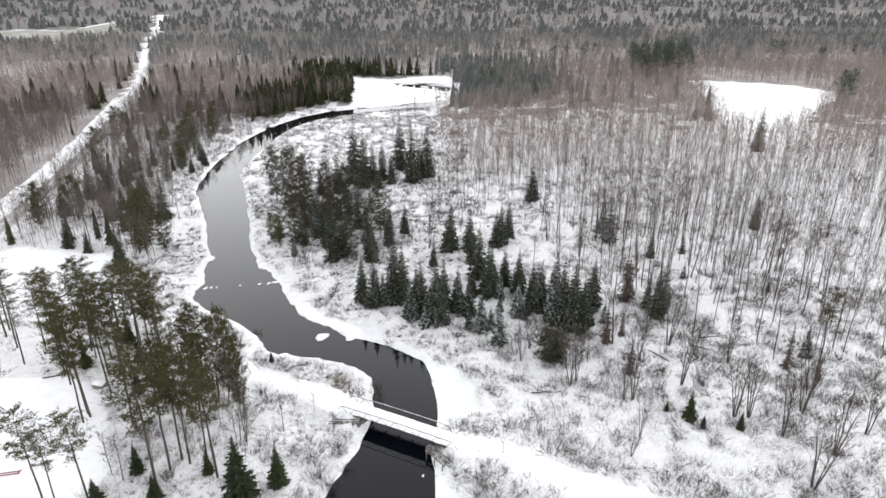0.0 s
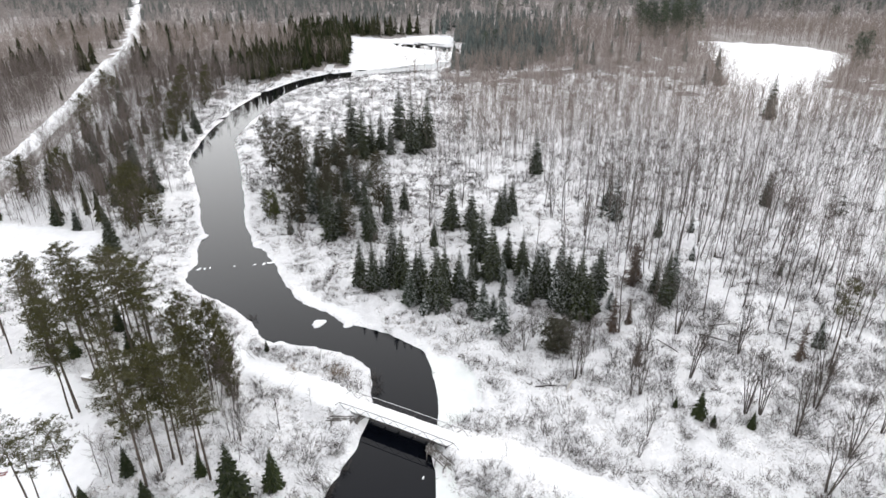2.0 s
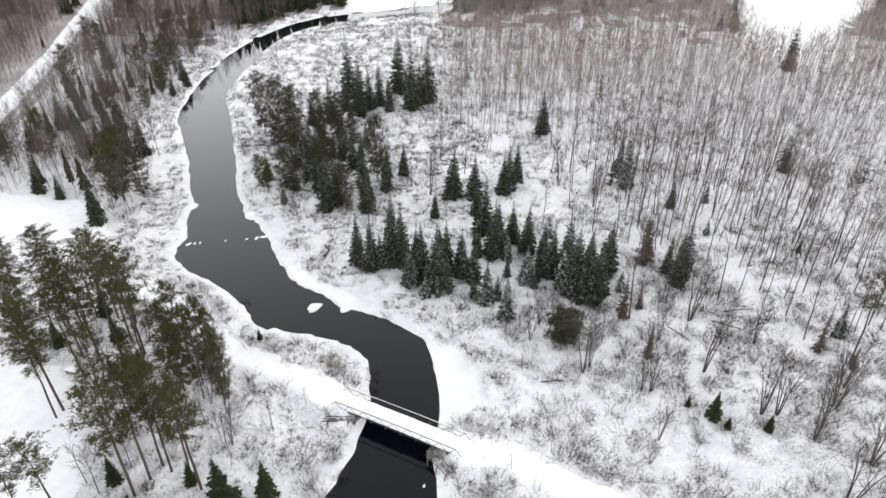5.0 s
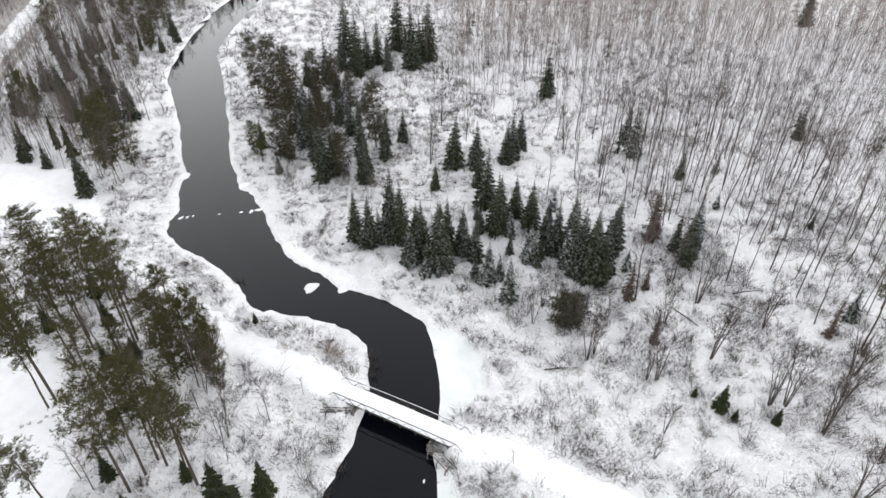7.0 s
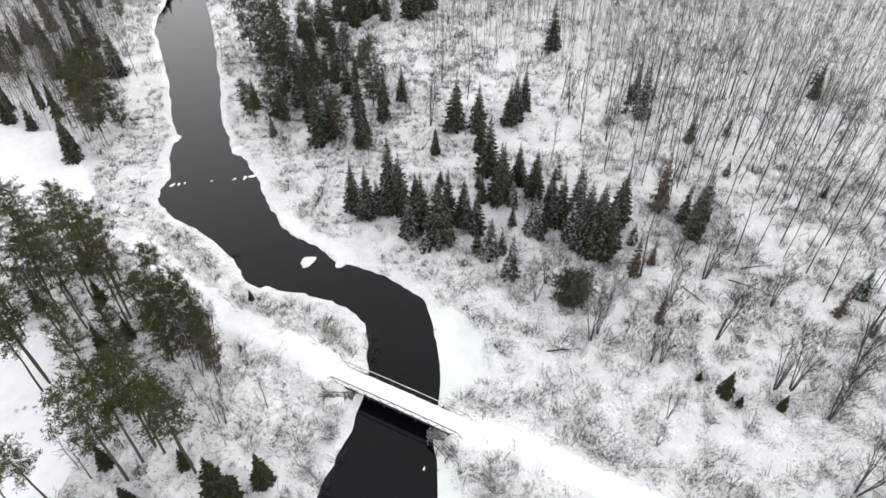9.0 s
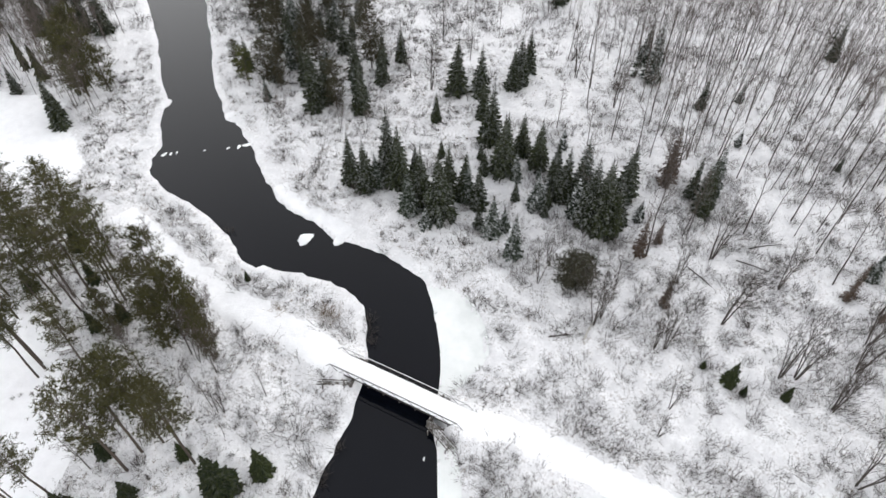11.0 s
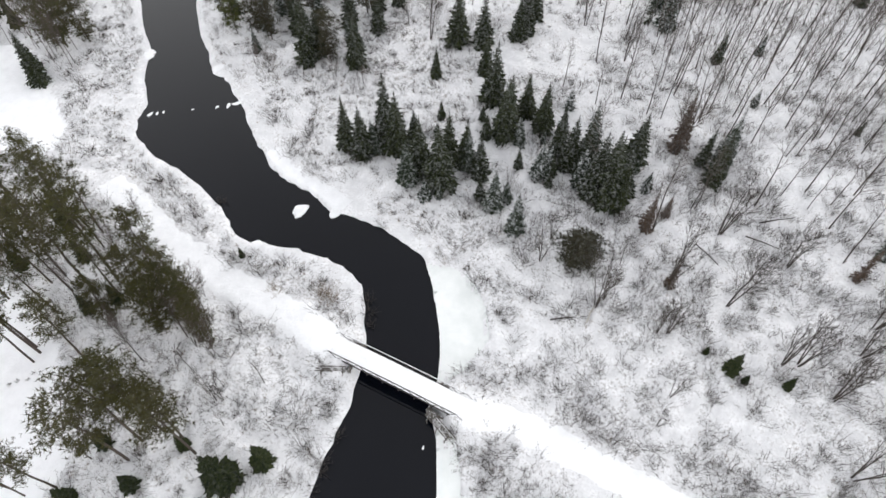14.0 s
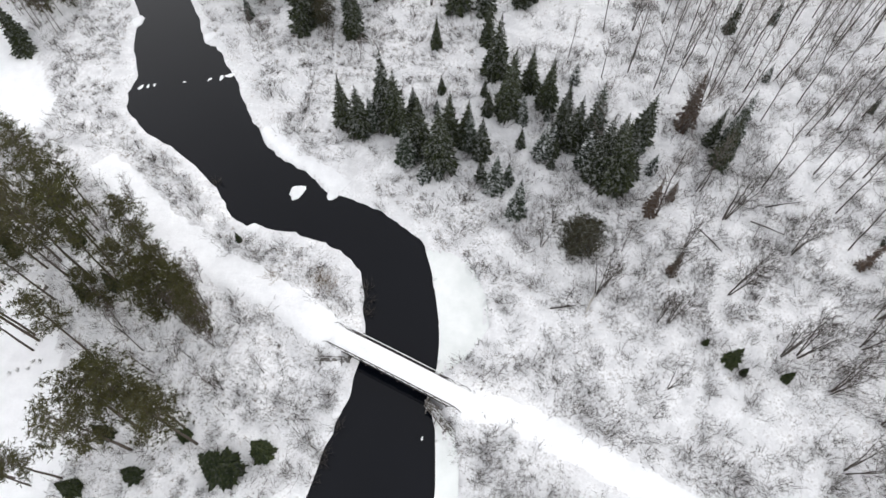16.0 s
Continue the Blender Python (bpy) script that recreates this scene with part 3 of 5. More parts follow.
def bare_tree_geo(seed, height=10.0, limbs=20, twigs=5, forks=1, sides=5, thick=1.0, low=0.36, fine=3, reach=1.0):
    """Trunk and branches of a leafless tree, as two Geos."""
    r = random.Random(seed)
    trunk, crown = Geo(), Geo()
    for _ in range(forks):
        a = r.uniform(0, 6.28)
        out = 0.0 if forks == 1 else r.uniform(0.08, 0.30)
        h = height * r.uniform(0.72, 1.0) if forks > 1 else height
        base = np.array([0.16 * math.cos(a), 0.16 * math.sin(a), -0.3]) * (forks > 1) + np.array([0, 0, -0.3 * (forks == 1)])
        pts, sway = [], np.zeros(2)
        for k in range(7):
            f = k / 6
            sway = sway + np.array([r.uniform(-1, 1), r.uniform(-1, 1)]) * 0.011 * h * (k > 0)
            pts.append(base + np.array([math.cos(a) * out * h * f ** 1.3 + sway[0], math.sin(a) * out * h * f ** 1.3 + sway[1], (h + 0.3) * f]))
        r0 = thick * (0.0075 * h + 0.025) / (1 + 0.35 * (forks > 1))
        trunk.tube(pts, [r0, r0 * 0.88, r0 * 0.74, r0 * 0.58, r0 * 0.40, r0 * 0.20, 0], sides)
        for _k in range(limbs // forks):
            f = low + (0.97 - low) * r.random() ** 0.8
            i = min(int(f * 6), 5)
            p = pts[i] + (pts[i + 1] - pts[i]) * (f * 6 - i)
            w = r.uniform(0, 6.28)
            d = np.array([math.cos(w), math.sin(w), r.uniform(0.7, 1.9)])
            d /= np.linalg.norm(d)
            ln = h * (0.34 - 0.24 * f) * r.uniform(0.6, 1.3) * reach
            q = p + d * ln * 0.5
            e = q + (d + np.array([r.uniform(-0.25, 0.25), r.uniform(-0.25, 0.25), 0.3])) * ln * 0.5
            rb = min(r0 * (1 - f) * 0.45 + 0.008, 0.035)
            crown.tube([p, q, e], [rb, rb * 0.6, 0], 3)
            for _t in range(twigs):
                g = r.uniform(0.2, 0.95)
                s = p + (q - p) * g * 2 if g < 0.5 else q + (e - q) * (g - 0.5) * 2
                dd = d + np.array([r.uniform(-0.9, 0.9), r.uniform(-0.9, 0.9), r.uniform(-0.2, 0.6)])
                dd /= np.linalg.norm(dd)
                tl = ln * r.uniform(0.25, 0.6)
                twig(crown, r, s, s + dd * tl, 0.017)
                for _s in range(fine):
                    c = s + dd * tl * r.uniform(0.25, 0.9)
                    ee = dd + np.array([r.uniform(-0.9, 0.9), r.uniform(-0.9, 0.9), r.uniform(-0.2, 0.7)])
                    twig(crown, r, c, c + ee / np.linalg.norm(ee) * tl * r.uniform(0.3, 0.6), 0.011)
    return trunk, crown


def light_tree_geo(seed, height=14.0, limbs=14, twigs=2, thick=0.05, spread=0.28, low=0.3, slim=0.6):
    """A leafless tree of few triangles, for woods seen from afar."""
    r = random.Random(seed)
    g = Geo()
    top = np.array([r.uniform(-0.5, 0.5), r.uniform(-0.5, 0.5), height])
    bend = top * 0.5 + np.array([r.uniform(-0.3, 0.3), r.uniform(-0.3, 0.3), 0])
    g.tube([(0, 0, -0.3), bend, top], [thick * 1.4, thick * 0.95, 0], 3)
    for _ in range(limbs):
        f, w = low + (0.97 - low) * r.random() ** 0.8, r.uniform(0, 6.28)
        p = bend * f * 2 if f < 0.5 else bend + (top - bend) * (f - 0.5) * 2
        d = np.array([math.cos(w), math.sin(w), r.uniform(0.8, 1.9)])
        d /= np.linalg.norm(d)
        ln = height * (spread - spread * 0.62 * f) * r.uniform(0.6, 1.3)
        twig(g, r, p, p + d * ln, thick * slim * 0.8)
        for _t in range(twigs):
            q = p + d * ln * r.uniform(0.25, 0.85)
            e = d + np.array([r.uniform(-0.9, 0.9), r.uniform(-0.9, 0.9), r.uniform(-0.1, 0.6)])
            twig(g, r, q, q + e / np.linalg.norm(e) * ln * r.uniform(0.3, 0.6), thick * slim * 0.55)
    return g.arrays()


def joined(*geos):
    v, f, off = [], [], 0
    for g in geos:
        a, b = g.arrays()
        v.append(a)
        f.append(b + off)
        off += len(a)
    return np.concatenate(v), np.concatenate(f)


def spray(g, r, p, w, length, droop, width):
    """One ragged conifer bough: a ridge with hanging edges."""
    d = np.array([math.cos(w), math.sin(w), droop])
    s = np.array([-math.sin(w), math.cos(w), 0.0])
    at = lambda f, side, drop: p + d * length * f + s * side * width * length + np.array([0, 0, -drop * length - 0.12 * length * f * f])
    ridge = [at(f, 0, 0) for f in (0, 0.38, 0.7, 1.0)]
    for sg in (-1, 1):
        j = lambda: r.uniform(0.75, 1.25)
        e1, n1, e2, n2 = at(0.42, sg * 0.55 * j(), 0.13), at(0.48, sg * 0.22, 0.05), at(0.78, sg * 0.40 * j(), 0.13), at(0.82, sg * 0.12, 0.03)
        for t in ((ridge[0], e1, ridge[1]), (ridge[1], e1, n1), (ridge[1], e2, ridge[2]), (ridge[2], n2, ridge[3]), (ridge[2], e2, n2)):
            g.tri(*(t if sg > 0 else (t[0], t[2], t[1])))


def spruce_geo(seed, height=10.0, radius=1.5, levels=34, around=12, ragged_by=0.26):
    r = random.Random(seed)
    trunk, crown = Geo(), Geo()
    trunk.tube([(0, 0, -0.3), (0, 0, height * 0.5), (0, 0, height * 0.98)], [0.012 * height + 0.03, 0.008 * height, 0], 6)
    for k in range(levels):
        f = (k + r.uniform(0, 0.6)) / levels
        z = height * (0.04 + 0.93 * f)
        rad = radius * 1.22 * (1 - f) ** 0.92 * (0.8 + 0.2 * min(1, f * 8)) * (1 + 0.10 * math.sin(k * 2.1 + seed)) + 0.07
        n = max(4, int(around * (1 - 0.5 * f)))
        w0 = r.uniform(0, 6.28)
        for b in range(n):
            w = w0 + 6.283 * b / n + r.uniform(-0.25, 0.25)
            ln = rad * r.uniform(1 - ragged_by, 1 + ragged_by)
            spray(crown, r, np.array([0, 0, z + r.uniform(-0.15, 0.15)]), w, ln, -0.30 + 0.6 * f, 0.46)
    crown.tube([(0, 0, height * 0.92), (0, 0, height * 1.01)], [0.06, 0], 4)
    return trunk, crown


def tuft(g, r, c, size, n=9):
    """A bundle of needle sprays."""
    for _ in range(n):
        w, u = r.uniform(0, 6.28), r.uniform(-0.3, 1.0)
        k = math.sqrt(max(0.0, 1 - min(1, u * u)))
        d = np.array([math.cos(w) * k, math.sin(w) * k, u])
        s = np.array([r.uniform(-1, 1), r.uniform(-1, 1), r.uniform(-0.4, 0.4)]) * 0.14 * size
        g.tri(c - d * 0.1 * size - s, c - d * 0.1 * size + s, c + d * size * r.uniform(0.6, 1.15))


def pine_geo(seed, height=20.0, clear=0.52, radius=3.5, limbs=24, pads=6, size=1.0, flat=0.45):
    """A tall pine: clear stem below, an open crown of needle pads on bent limbs above."""
    r = random.Random(seed)
    trunk, limb, crown = Geo(), Geo(), Geo()
    bend = [np.array([r.uniform(-0.25, 0.25) * k / 5, r.uniform(-0.25, 0.25) * k / 5, height * k / 5 * (1 if k else 0) - (0.3 if k == 0 else 0)]) for k in range(6)]
    r0 = 0.0085 * height + 0.02
    trunk.tube(bend, [r0, r0 * 0.9, r0 * 0.75, r0 * 0.55, r0 * 0.32, 0], 7)
    w = r.uniform(0, 6.28)
    for k in range(limbs):
        f = clear + (0.985 - clear) * ((k + r.random()) / limbs)
        i = min(int(f * 5), 4)
        p = bend[i] + (bend[i + 1] - bend[i]) * (f * 5 - i)
        g = (f - clear) / (1 - clear)
        ln = radius * (0.55 + 0.8 * g if g < 0.45 else 1.2 * (1 - g) ** 0.55 + 0.12) * r.uniform(0.55, 1.2)
        w += 2.4 + r.uniform(-0.5, 0.5)
        d = np.array([math.cos(w), math.sin(w), r.uniform(-0.05, 0.30) + 0.5 * g * g])
        m, e = p + d * ln * 0.5 + np.array([0, 0, -0.06 * ln]), p + d * ln + np.array([0, 0, 0.12 * ln])
        limb.tube([p, m, e], [0.055, 0.035, 0], 3)
        for j in range(pads):
            s = r.uniform(0.35, 1.0)
            c = (p + (m - p) * s * 2 if s < 0.5 else m + (e - m) * (s - 0.5) * 2) + np.array([r.uniform(-1, 1), r.uniform(-1, 1), r.uniform(-0.15, 0.3)]) * 0.30 * ln
            q = p + (c - p) * 0.55
            limb.tube([q, c], [0.02, 0], 3)
            pr = r.uniform(0.32, 0.62) * size * (0.75 + 0.09 * ln)
            for _ in range(7):
                o = np.array([r.gauss(0, 1), r.gauss(0, 1), r.gauss(0, flat)]) * pr * 0.62
                tuft(crown, r, c + o, r.uniform(0.28, 0.48) * size, 5)
    return trunk, limb, crown


def shrub_geo(seed, stems=20, spread=0.35, twigs=1, thick=0.022):
    r = random.Random(seed)
    g = Geo()
    for _ in range(stems):
        w, rad = r.uniform(0, 6.28), r.uniform(0, spread)
        p = np.array([math.cos(w) * rad, math.sin(w) * rad, -0.1])
        a, out = w + r.uniform(-0.9, 0.9), r.uniform(0.1, 0.9)
        h = r.uniform(0.45, 1.0)
        e = p + np.array([math.cos(a) * out * h, math.sin(a) * out * h, h + 0.1])
        twig(g, r, p, e, thick * 1.15)
        twig(g, r, p, e, thick * 1.15)
        for _t in range(twigs):
            s = p + (e - p) * r.uniform(0.3, 0.85)
            b = r.uniform(0, 6.28)
            twig(g, r, s, s + np.array([math.cos(b) * 0.26, math.sin(b) * 0.26, r.uniform(0.1, 0.34)]) * r.uniform(0.5, 1.2), thick * 0.7)
    return g


def tall(x, y, h, base=10.0, wide=1.0, turn=None, rng=random, lean=(0, 0)):
    """A pose for a growth built base metres tall, standing on the ground."""
    z = float(ground_z(np.array([x]), np.array([y]))[0])
    s = h / base
    turn = rng.uniform(0, 360) if turn is None else turn
    return pose(x, y, z - 0.05, lean[0], lean[1], turn) @ Matrix.Diagonal((s * wide, s * wide, s, 1))


def plant(models, rows, rng, lean=1.2):
    """Copies of models at rows of (x, y, height[, width]); a model is (thing, its height)."""
    for row in rows:
        ob, base = models[rng.randrange(len(models))]
        m = tall(row[0], row[1], row[2], base, (row[3] if len(row) > 3 else 1.0) * rng.uniform(0.92, 1.1), None, rng, (rng.gauss(0, lean), rng.gauss(0, lean)))
        if "placed" not in ob:
            ob.matrix_basis = m
            ob["placed"] = 1
        else:
            copy_thing(ob, m @ Matrix.Diagonal((1 / ob.scale[0], 1 / ob.scale[1], 1 / ob.scale[2], 1)))


def spruce(seed, mat, label, group, name="spruce_tree", category="spruce tree", **shape):
    ob = thing(name, label, category, group)
    t, c = spruce_geo(seed, **shape)
    part("trunk", t, BARK, ob)
    part("crown", c, mat, ob)
    return ob, 10.0


def pine(seed, mat, label, group, height=20.0, **shape):
    ob = thing("pine_tree", label, "pine tree", group)
    t, l, c = pine_geo(seed, height, **shape)
    part("trunk", mesh_of("trunk", *joined(t, l), PINE_BARK), PINE_BARK, ob)
    part("crown", c, mat, ob)
    return ob, height


def bare_tree(seed, label, group, height=10.0, mat=None, name="bare_tree", **shape):
    ob = thing(name, label, "bare tree", group)
    t, c = bare_tree_geo(seed, height, **shape)
    part("trunk", t, mat or BARK, ob)
    part("crown", c, mat or TWIG, ob)
    return ob, height

# ---------------------------------------------------------------- conifers by the river
_r = random.Random(11)
RIVER_SPRUCES = [(8.3, 80.7, 15.3), (3.6, 68.6, 8.1), (14.1, 79.2, 13.7), (15.7, 61.1, 15.5), (17.7, 50.7, 15.7), (23.5, 82.8, 13.5), (21.9, 81.3, 11.9),
                 (26.3, 89.1, 12.2), (22.4, 57.5, 11.1), (25.4, 52.9, 12.5), (27.8, 46.5, 10), (29.6, 43.5, 13.3), (33.4, 35.8, 16.3),
                 (35.4, 34.4, 17.1), (38.6, 35.9, 13.2), (41.9, 43.5, 13.3), (0.9, 41.4, 14.8), (4.6, 37.6, 16.5), (6.3, 43.4, 13.5),
                 (-10.2, 45.4, 12.9), (-13.5, 47.5, 12.9), (-0.2, 49.6, 8), (13.9, 50.7, 6.7), (36.6, 38.5, 14), (9.3, 43.2, 12),
                 (34.3, 37.4, 12), (12.3, 40.2, 10.5), (28.9, 50.5, 9), (18.8, 55.8, 12), (14.3, 69.5, 11), (31.9, 42, 13.5), (29.1, 42.9, 9), (37.6, 33.6, 12)]
FROSTED_SPRUCES = [(23.9, 40.5, 9.2, 1.2), (33.8, 45.5, 14.1), (14.6, 32.2, 10.5), (18.3, 27.2, 11), (2, 34.5, 5.4, 1.3), (-1.3, 38.5, 10.5, 1.2),
                   (10.2, 42.4, 10.8), (-8, 46.5, 9), (20.5, 48.6, 8), (31.5, 38.5, 11), (19.5, 55, 6), (26, 43, 7)]
BEND_SPRUCES = [(-5.6, 48.4, 17.5), (-3.5, 46.4, 15.6), (-5.9, 95.7, 10.8),
                (-39.8, 137, 11.9), (-33.5, 138.7, 16.7), (-28.7, 126.2, 11.3), (-35.7, 101.9, 14.8), (-32.2, 93.5, 11), (-24.6, 74, 16.9), (-22.4, 76.3, 12.9), (-20.9, 99.3, 11.4), (-25, 106.4, 11.5), (-16.7, 87.2, 13), (-13.9, 71.6, 14.8), (-34.3, 111.1, 8.3), (-31.3, 107.3, 8.4), (-28.4, 84.6, 11.9)]
UPPER_SPRUCES = [(-11.9, 172.4, 24.9), (-5.7, 153.1, 24.9), (-0.2, 162, 24.9), (-15.2, 164.9, 9), (-30.4, 165.7, 24.8), (-24.8, 151.2, 21), (-21.3, 152.5, 16.6), (-18.2, 156.5, 17.6), (-30, 150, 15), (-24, 146, 14), (-14, 150, 13), (-3, 165, 16)]
BEND_PINES = [(-54.3, 128.5, 19.5), (-46.8, 120, 21), (-40.5, 110.1, 20.8), (-35.4, 126.3, 15.7), (-37.8, 83.9, 12.2), (-34.3, 82, 11.3), (-19.8, 74, 12.3), (-13.1, 92.2, 18.4)]
plant([spruce(s, SPRUCE, "dark green spruce with a pointed crown and light snow", "spruces on the river bank", radius=1.65) for s in (1, 2, 3, 4)], RIVER_SPRUCES, _r)
plant([spruce(s, FROSTED, "frosted spruce with snow on its boughs", "frosted spruces on the river bank", radius=1.6) for s in (5, 6)], FROSTED_SPRUCES, _r)
plant([spruce(s, SPRUCE, "tall slender dark spruce in a dense stand", "spruces inside the river bend", radius=1.6) for s in (7, 8, 9)], BEND_SPRUCES, _r)
_bend = [(a + _r.uniform(-3, 3), b + _r.uniform(-3, 3), _r.uniform(6, 12)) for a in range(-42, -11, 6) for b in range(76, 122, 8) if a > -44 - 0.3 * (b - 76) and _r.random() < 0.75]
plant([spruce(s, m, l, "lower spruces inside the river bend", radius=1.5) for s, m, l in ((20, SPRUCE, "low dark spruce between taller ones"), (22, FROSTED, "snow-dusted low spruce between taller ones"))], _bend, _r)
plant([spruce(s, SPRUCE, "tall narrow dark spruce beside the open marsh", "spruces by the upper bend", radius=1.5) for s in (10, 12)], UPPER_SPRUCES, _r)
plant([pine(s, BEND_PINE, "broad olive-green pine in the spruce stand", "pines inside the river bend", 14, clear=0.10, radius=3.3, limbs=40, size=1.4, flat=0.7) for s in (21, 27)],
      BEND_PINES + [(-46.9, 90.6, 8.6), (-29, 88, 12), (-28, 120, 15), (-26, 92, 13), (-42, 118, 14), (-33, 116, 13), (-38, 96, 13), (-46, 112, 12), (-23, 116, 12), (-30, 101, 12)], _r)
plant([pine(26, YOUNG_PINE, "young yellow-green pine at the water's edge", "young pines", 9, clear=0.2, radius=2.6, limbs=24)], [(-42.6, 83.9, 10)], _r)
plant([spruce(13, SPRUCE, "lone spruce among bare trees", "spruces in the bare wood", radius=1.45), spruce(14, FROSTED, "snow-dusted spruce among bare trees", "spruces in the bare wood", radius=1.5)],
      [(56.5, 86, 17.4), (56.3, 94.1, 12.1), (65.5, 74.2, 9.8), (56.1, 38.7, 14.5, 0.85), (59.4, 43.5, 14.2, 0.85), (55.2, 43.5, 10.8, 0.85), (58, 40.2, 9, 0.9), (57.3, 42.2, 12, 0.85), (75.8, 77, 6.2), (38.9, 127, 17), 
       (82, 22, 8), (88.6, 52, 4.4), (70, 60, 5), (105, 95, 12), (151, 192, 21, 1.05), (155, 260, 14), (158, 270, 15), (150, 266, 13)], _r)
plant([spruce(15, DARK_SPRUCE, "small dark spruce standing in the snow", "small spruces", radius=1.7, around=15, levels=28, ragged_by=0.35)],
      [(49.6, 0.2, 6.2), (46.7, 3.3, 2.6), (57.4, -2.5, 3.9), (51.5, -1.5, 3), (-24.5, -16.7, 12, 1.1), (-19.4, -14.1, 8.4, 1.0), (-42.2, -11.9, 6.3), (-31, -12, 5.1),
       (-37, -17.5, 5.4, 1.2), (-44.5, -19.5, 5.4, 1.2), (-29.5, 21.5, 3, 1.0), (-56, 20, 7), (-52, 10, 6), (-62, 28, 8), (-66, 18, 7), (-48, 12, 6)], _r)
plant([spruce(16, RUSTY, "rusty brown conifer with thin needles", "rusty conifers", name="larch_tree", category="conifer", radius=0.95, ragged_by=0.5, levels=26)],
      [(41.7, 27.8, 11), (51.4, 47.6, 15), (52.8, 50.2, 13), (43.5, 15.8, 8), (46, 31, 7), (75.4, 17.2, 12, 0.7), (79, 12.4, 7, 0.7)], _r)
_bush = pine(17, BUSHY, "broad dense brown-green evergreen bush", "round evergreen bushes", 8.0, clear=0.04, radius=3.3, limbs=60, pads=6, flat=0.8)
_bush[0].name = "evergreen_bush"
tagged(_bush[0], "", "bush")
plant([_bush], [(28, 20.3, 7.2, 1.5), (30.2, 21.8, 5.8, 1.5)], _r)
_young = [(a + _r.uniform(-2.5, 2.5), b + _r.uniform(-2, 2), _r.uniform(3.0, 6.5)) for a in range(-6, 46, 6) for b in (36, 43, 50, 57) if a + 0.6 * b > 22 and _r.random() < 0.75]
plant([spruce(23, FROSTED, "young snow-dusted spruce between taller ones", "young spruces", radius=1.9, levels=20), spruce(24, SPRUCE, "young dark spruce between taller ones", "young spruces", radius=1.8, levels=20)], _young, _r)
plant([pine(25, PINE, "slim pine with a thin crown above bare trees", "lone pines in the bare wood", 16, clear=0.62, radius=2.6, limbs=16)], [(79.5, 13.8, 19)], _r)
# ---------------------------------------------------------------- pines on the west side
WEST_PINES = [(-38.6, -13.9, 22.5), (-37.3, -11.3, 22), (-36.4, -8.8, 21.5), (-29.2, -13, 20.5), (-34.7, -9.8, 21), (-51.3, 12.7, 25), (-58.3, 16.7, 20), (-60.1, 15.2, 19),
              (-58.2, 3.4, 21), (-57.7, 0.9, 19), (-48.8, 0.6, 19.7), (-49.3, 16.1, 22), (-57.3, 2.5, 23), (-31.5, -10.8, 20),
              (-46.8, -18, 16.1), (-53.6, -18, 16.7), (-51, -19, 13.7), (-63, 22, 19), (-54, 21, 21), (-66, 12, 20), (-68, 24, 18), (-59, 27, 20),
              (-72, 32, 19), (-64, 31, 18), (-57, 9.5, 19), (-70, 17, 21), (-76, 26, 18)]
plant([pine(s, PINE, "tall pine with a bare stem and tufted olive crown", "tall pines by the yard", radius=3.9, pads=7, size=1.15) for s in (31, 32, 33, 34)], WEST_PINES, _r)
_x, _y = np.meshgrid(np.arange(-92, -46, 7.2), np.arange(14, 37, 7.0))
_x, _y = (_x + _rng.uniform(-2.4, 2.4, _x.shape)).ravel(), (_y + _rng.uniform(-2.4, 2.4, _y.shape)).ravel()
_k = (shore(_x, _y)[0] > 9) & ~inside(FIELD, _x, _y) & ~inside(YARD, _x, _y) & (nearest(TRAIL, _x, _y)[0] > 6) & (_x + 0.75 * _y < -14)
plant([pine(s, PINE, "tall pine with an open olive-brown crown", "pine grove beside the field", limbs=20) for s in (36, 37)],
      [(float(a), float(b), _r.uniform(14, 21)) for a, b in zip(_x[_k], _y[_k])], _r)
plant([pine(35, PINE, "bushy pine with foliage down to the snow", "pines along the west bank", 14, clear=0.10, radius=3.3, limbs=40, size=1.3, flat=0.7)],
      [(-36, 8.5, 17, 0.8), (-30.6, 3.6, 15, 0.55), (-34.5, 9.8, 18, 0.55), (-32.6, 6.6, 17, 0.55), (-157.2, 222.4, 17.9, 1.2), (-139.3, 168.5, 17.8, 1.2), (-123.5, 235.2, 17.9, 1.2), (-105.5, 170.6, 10.7, 1.2), (-86.8, 92, 15.6, 1.2), (-115.7, 107.1, 15.6, 1.2), (-122.9, 98.3, 14.6, 1.2), (-80, 78.2, 19, 1.2), (-152.9, 223.4, 15), (-82.5, 79, 15, 1.2), (-75.5, 80, 12, 1.1), (-88, 92, 14, 1.1), (-106.9, 174.6, 12, 1.3), (-38.5, 6.5, 14), (-42, 11, 15), (-45, 20, 13), (-47, 8, 12), (-104, 152, 9, 1.3), (-112, 190, 16), (-116, 205, 15), (-109, 198, 14), (-118, 185, 15), (-121, 220, 16), (-115, 240, 15), (-119, 255, 16), (-112, 226, 13)], _r)
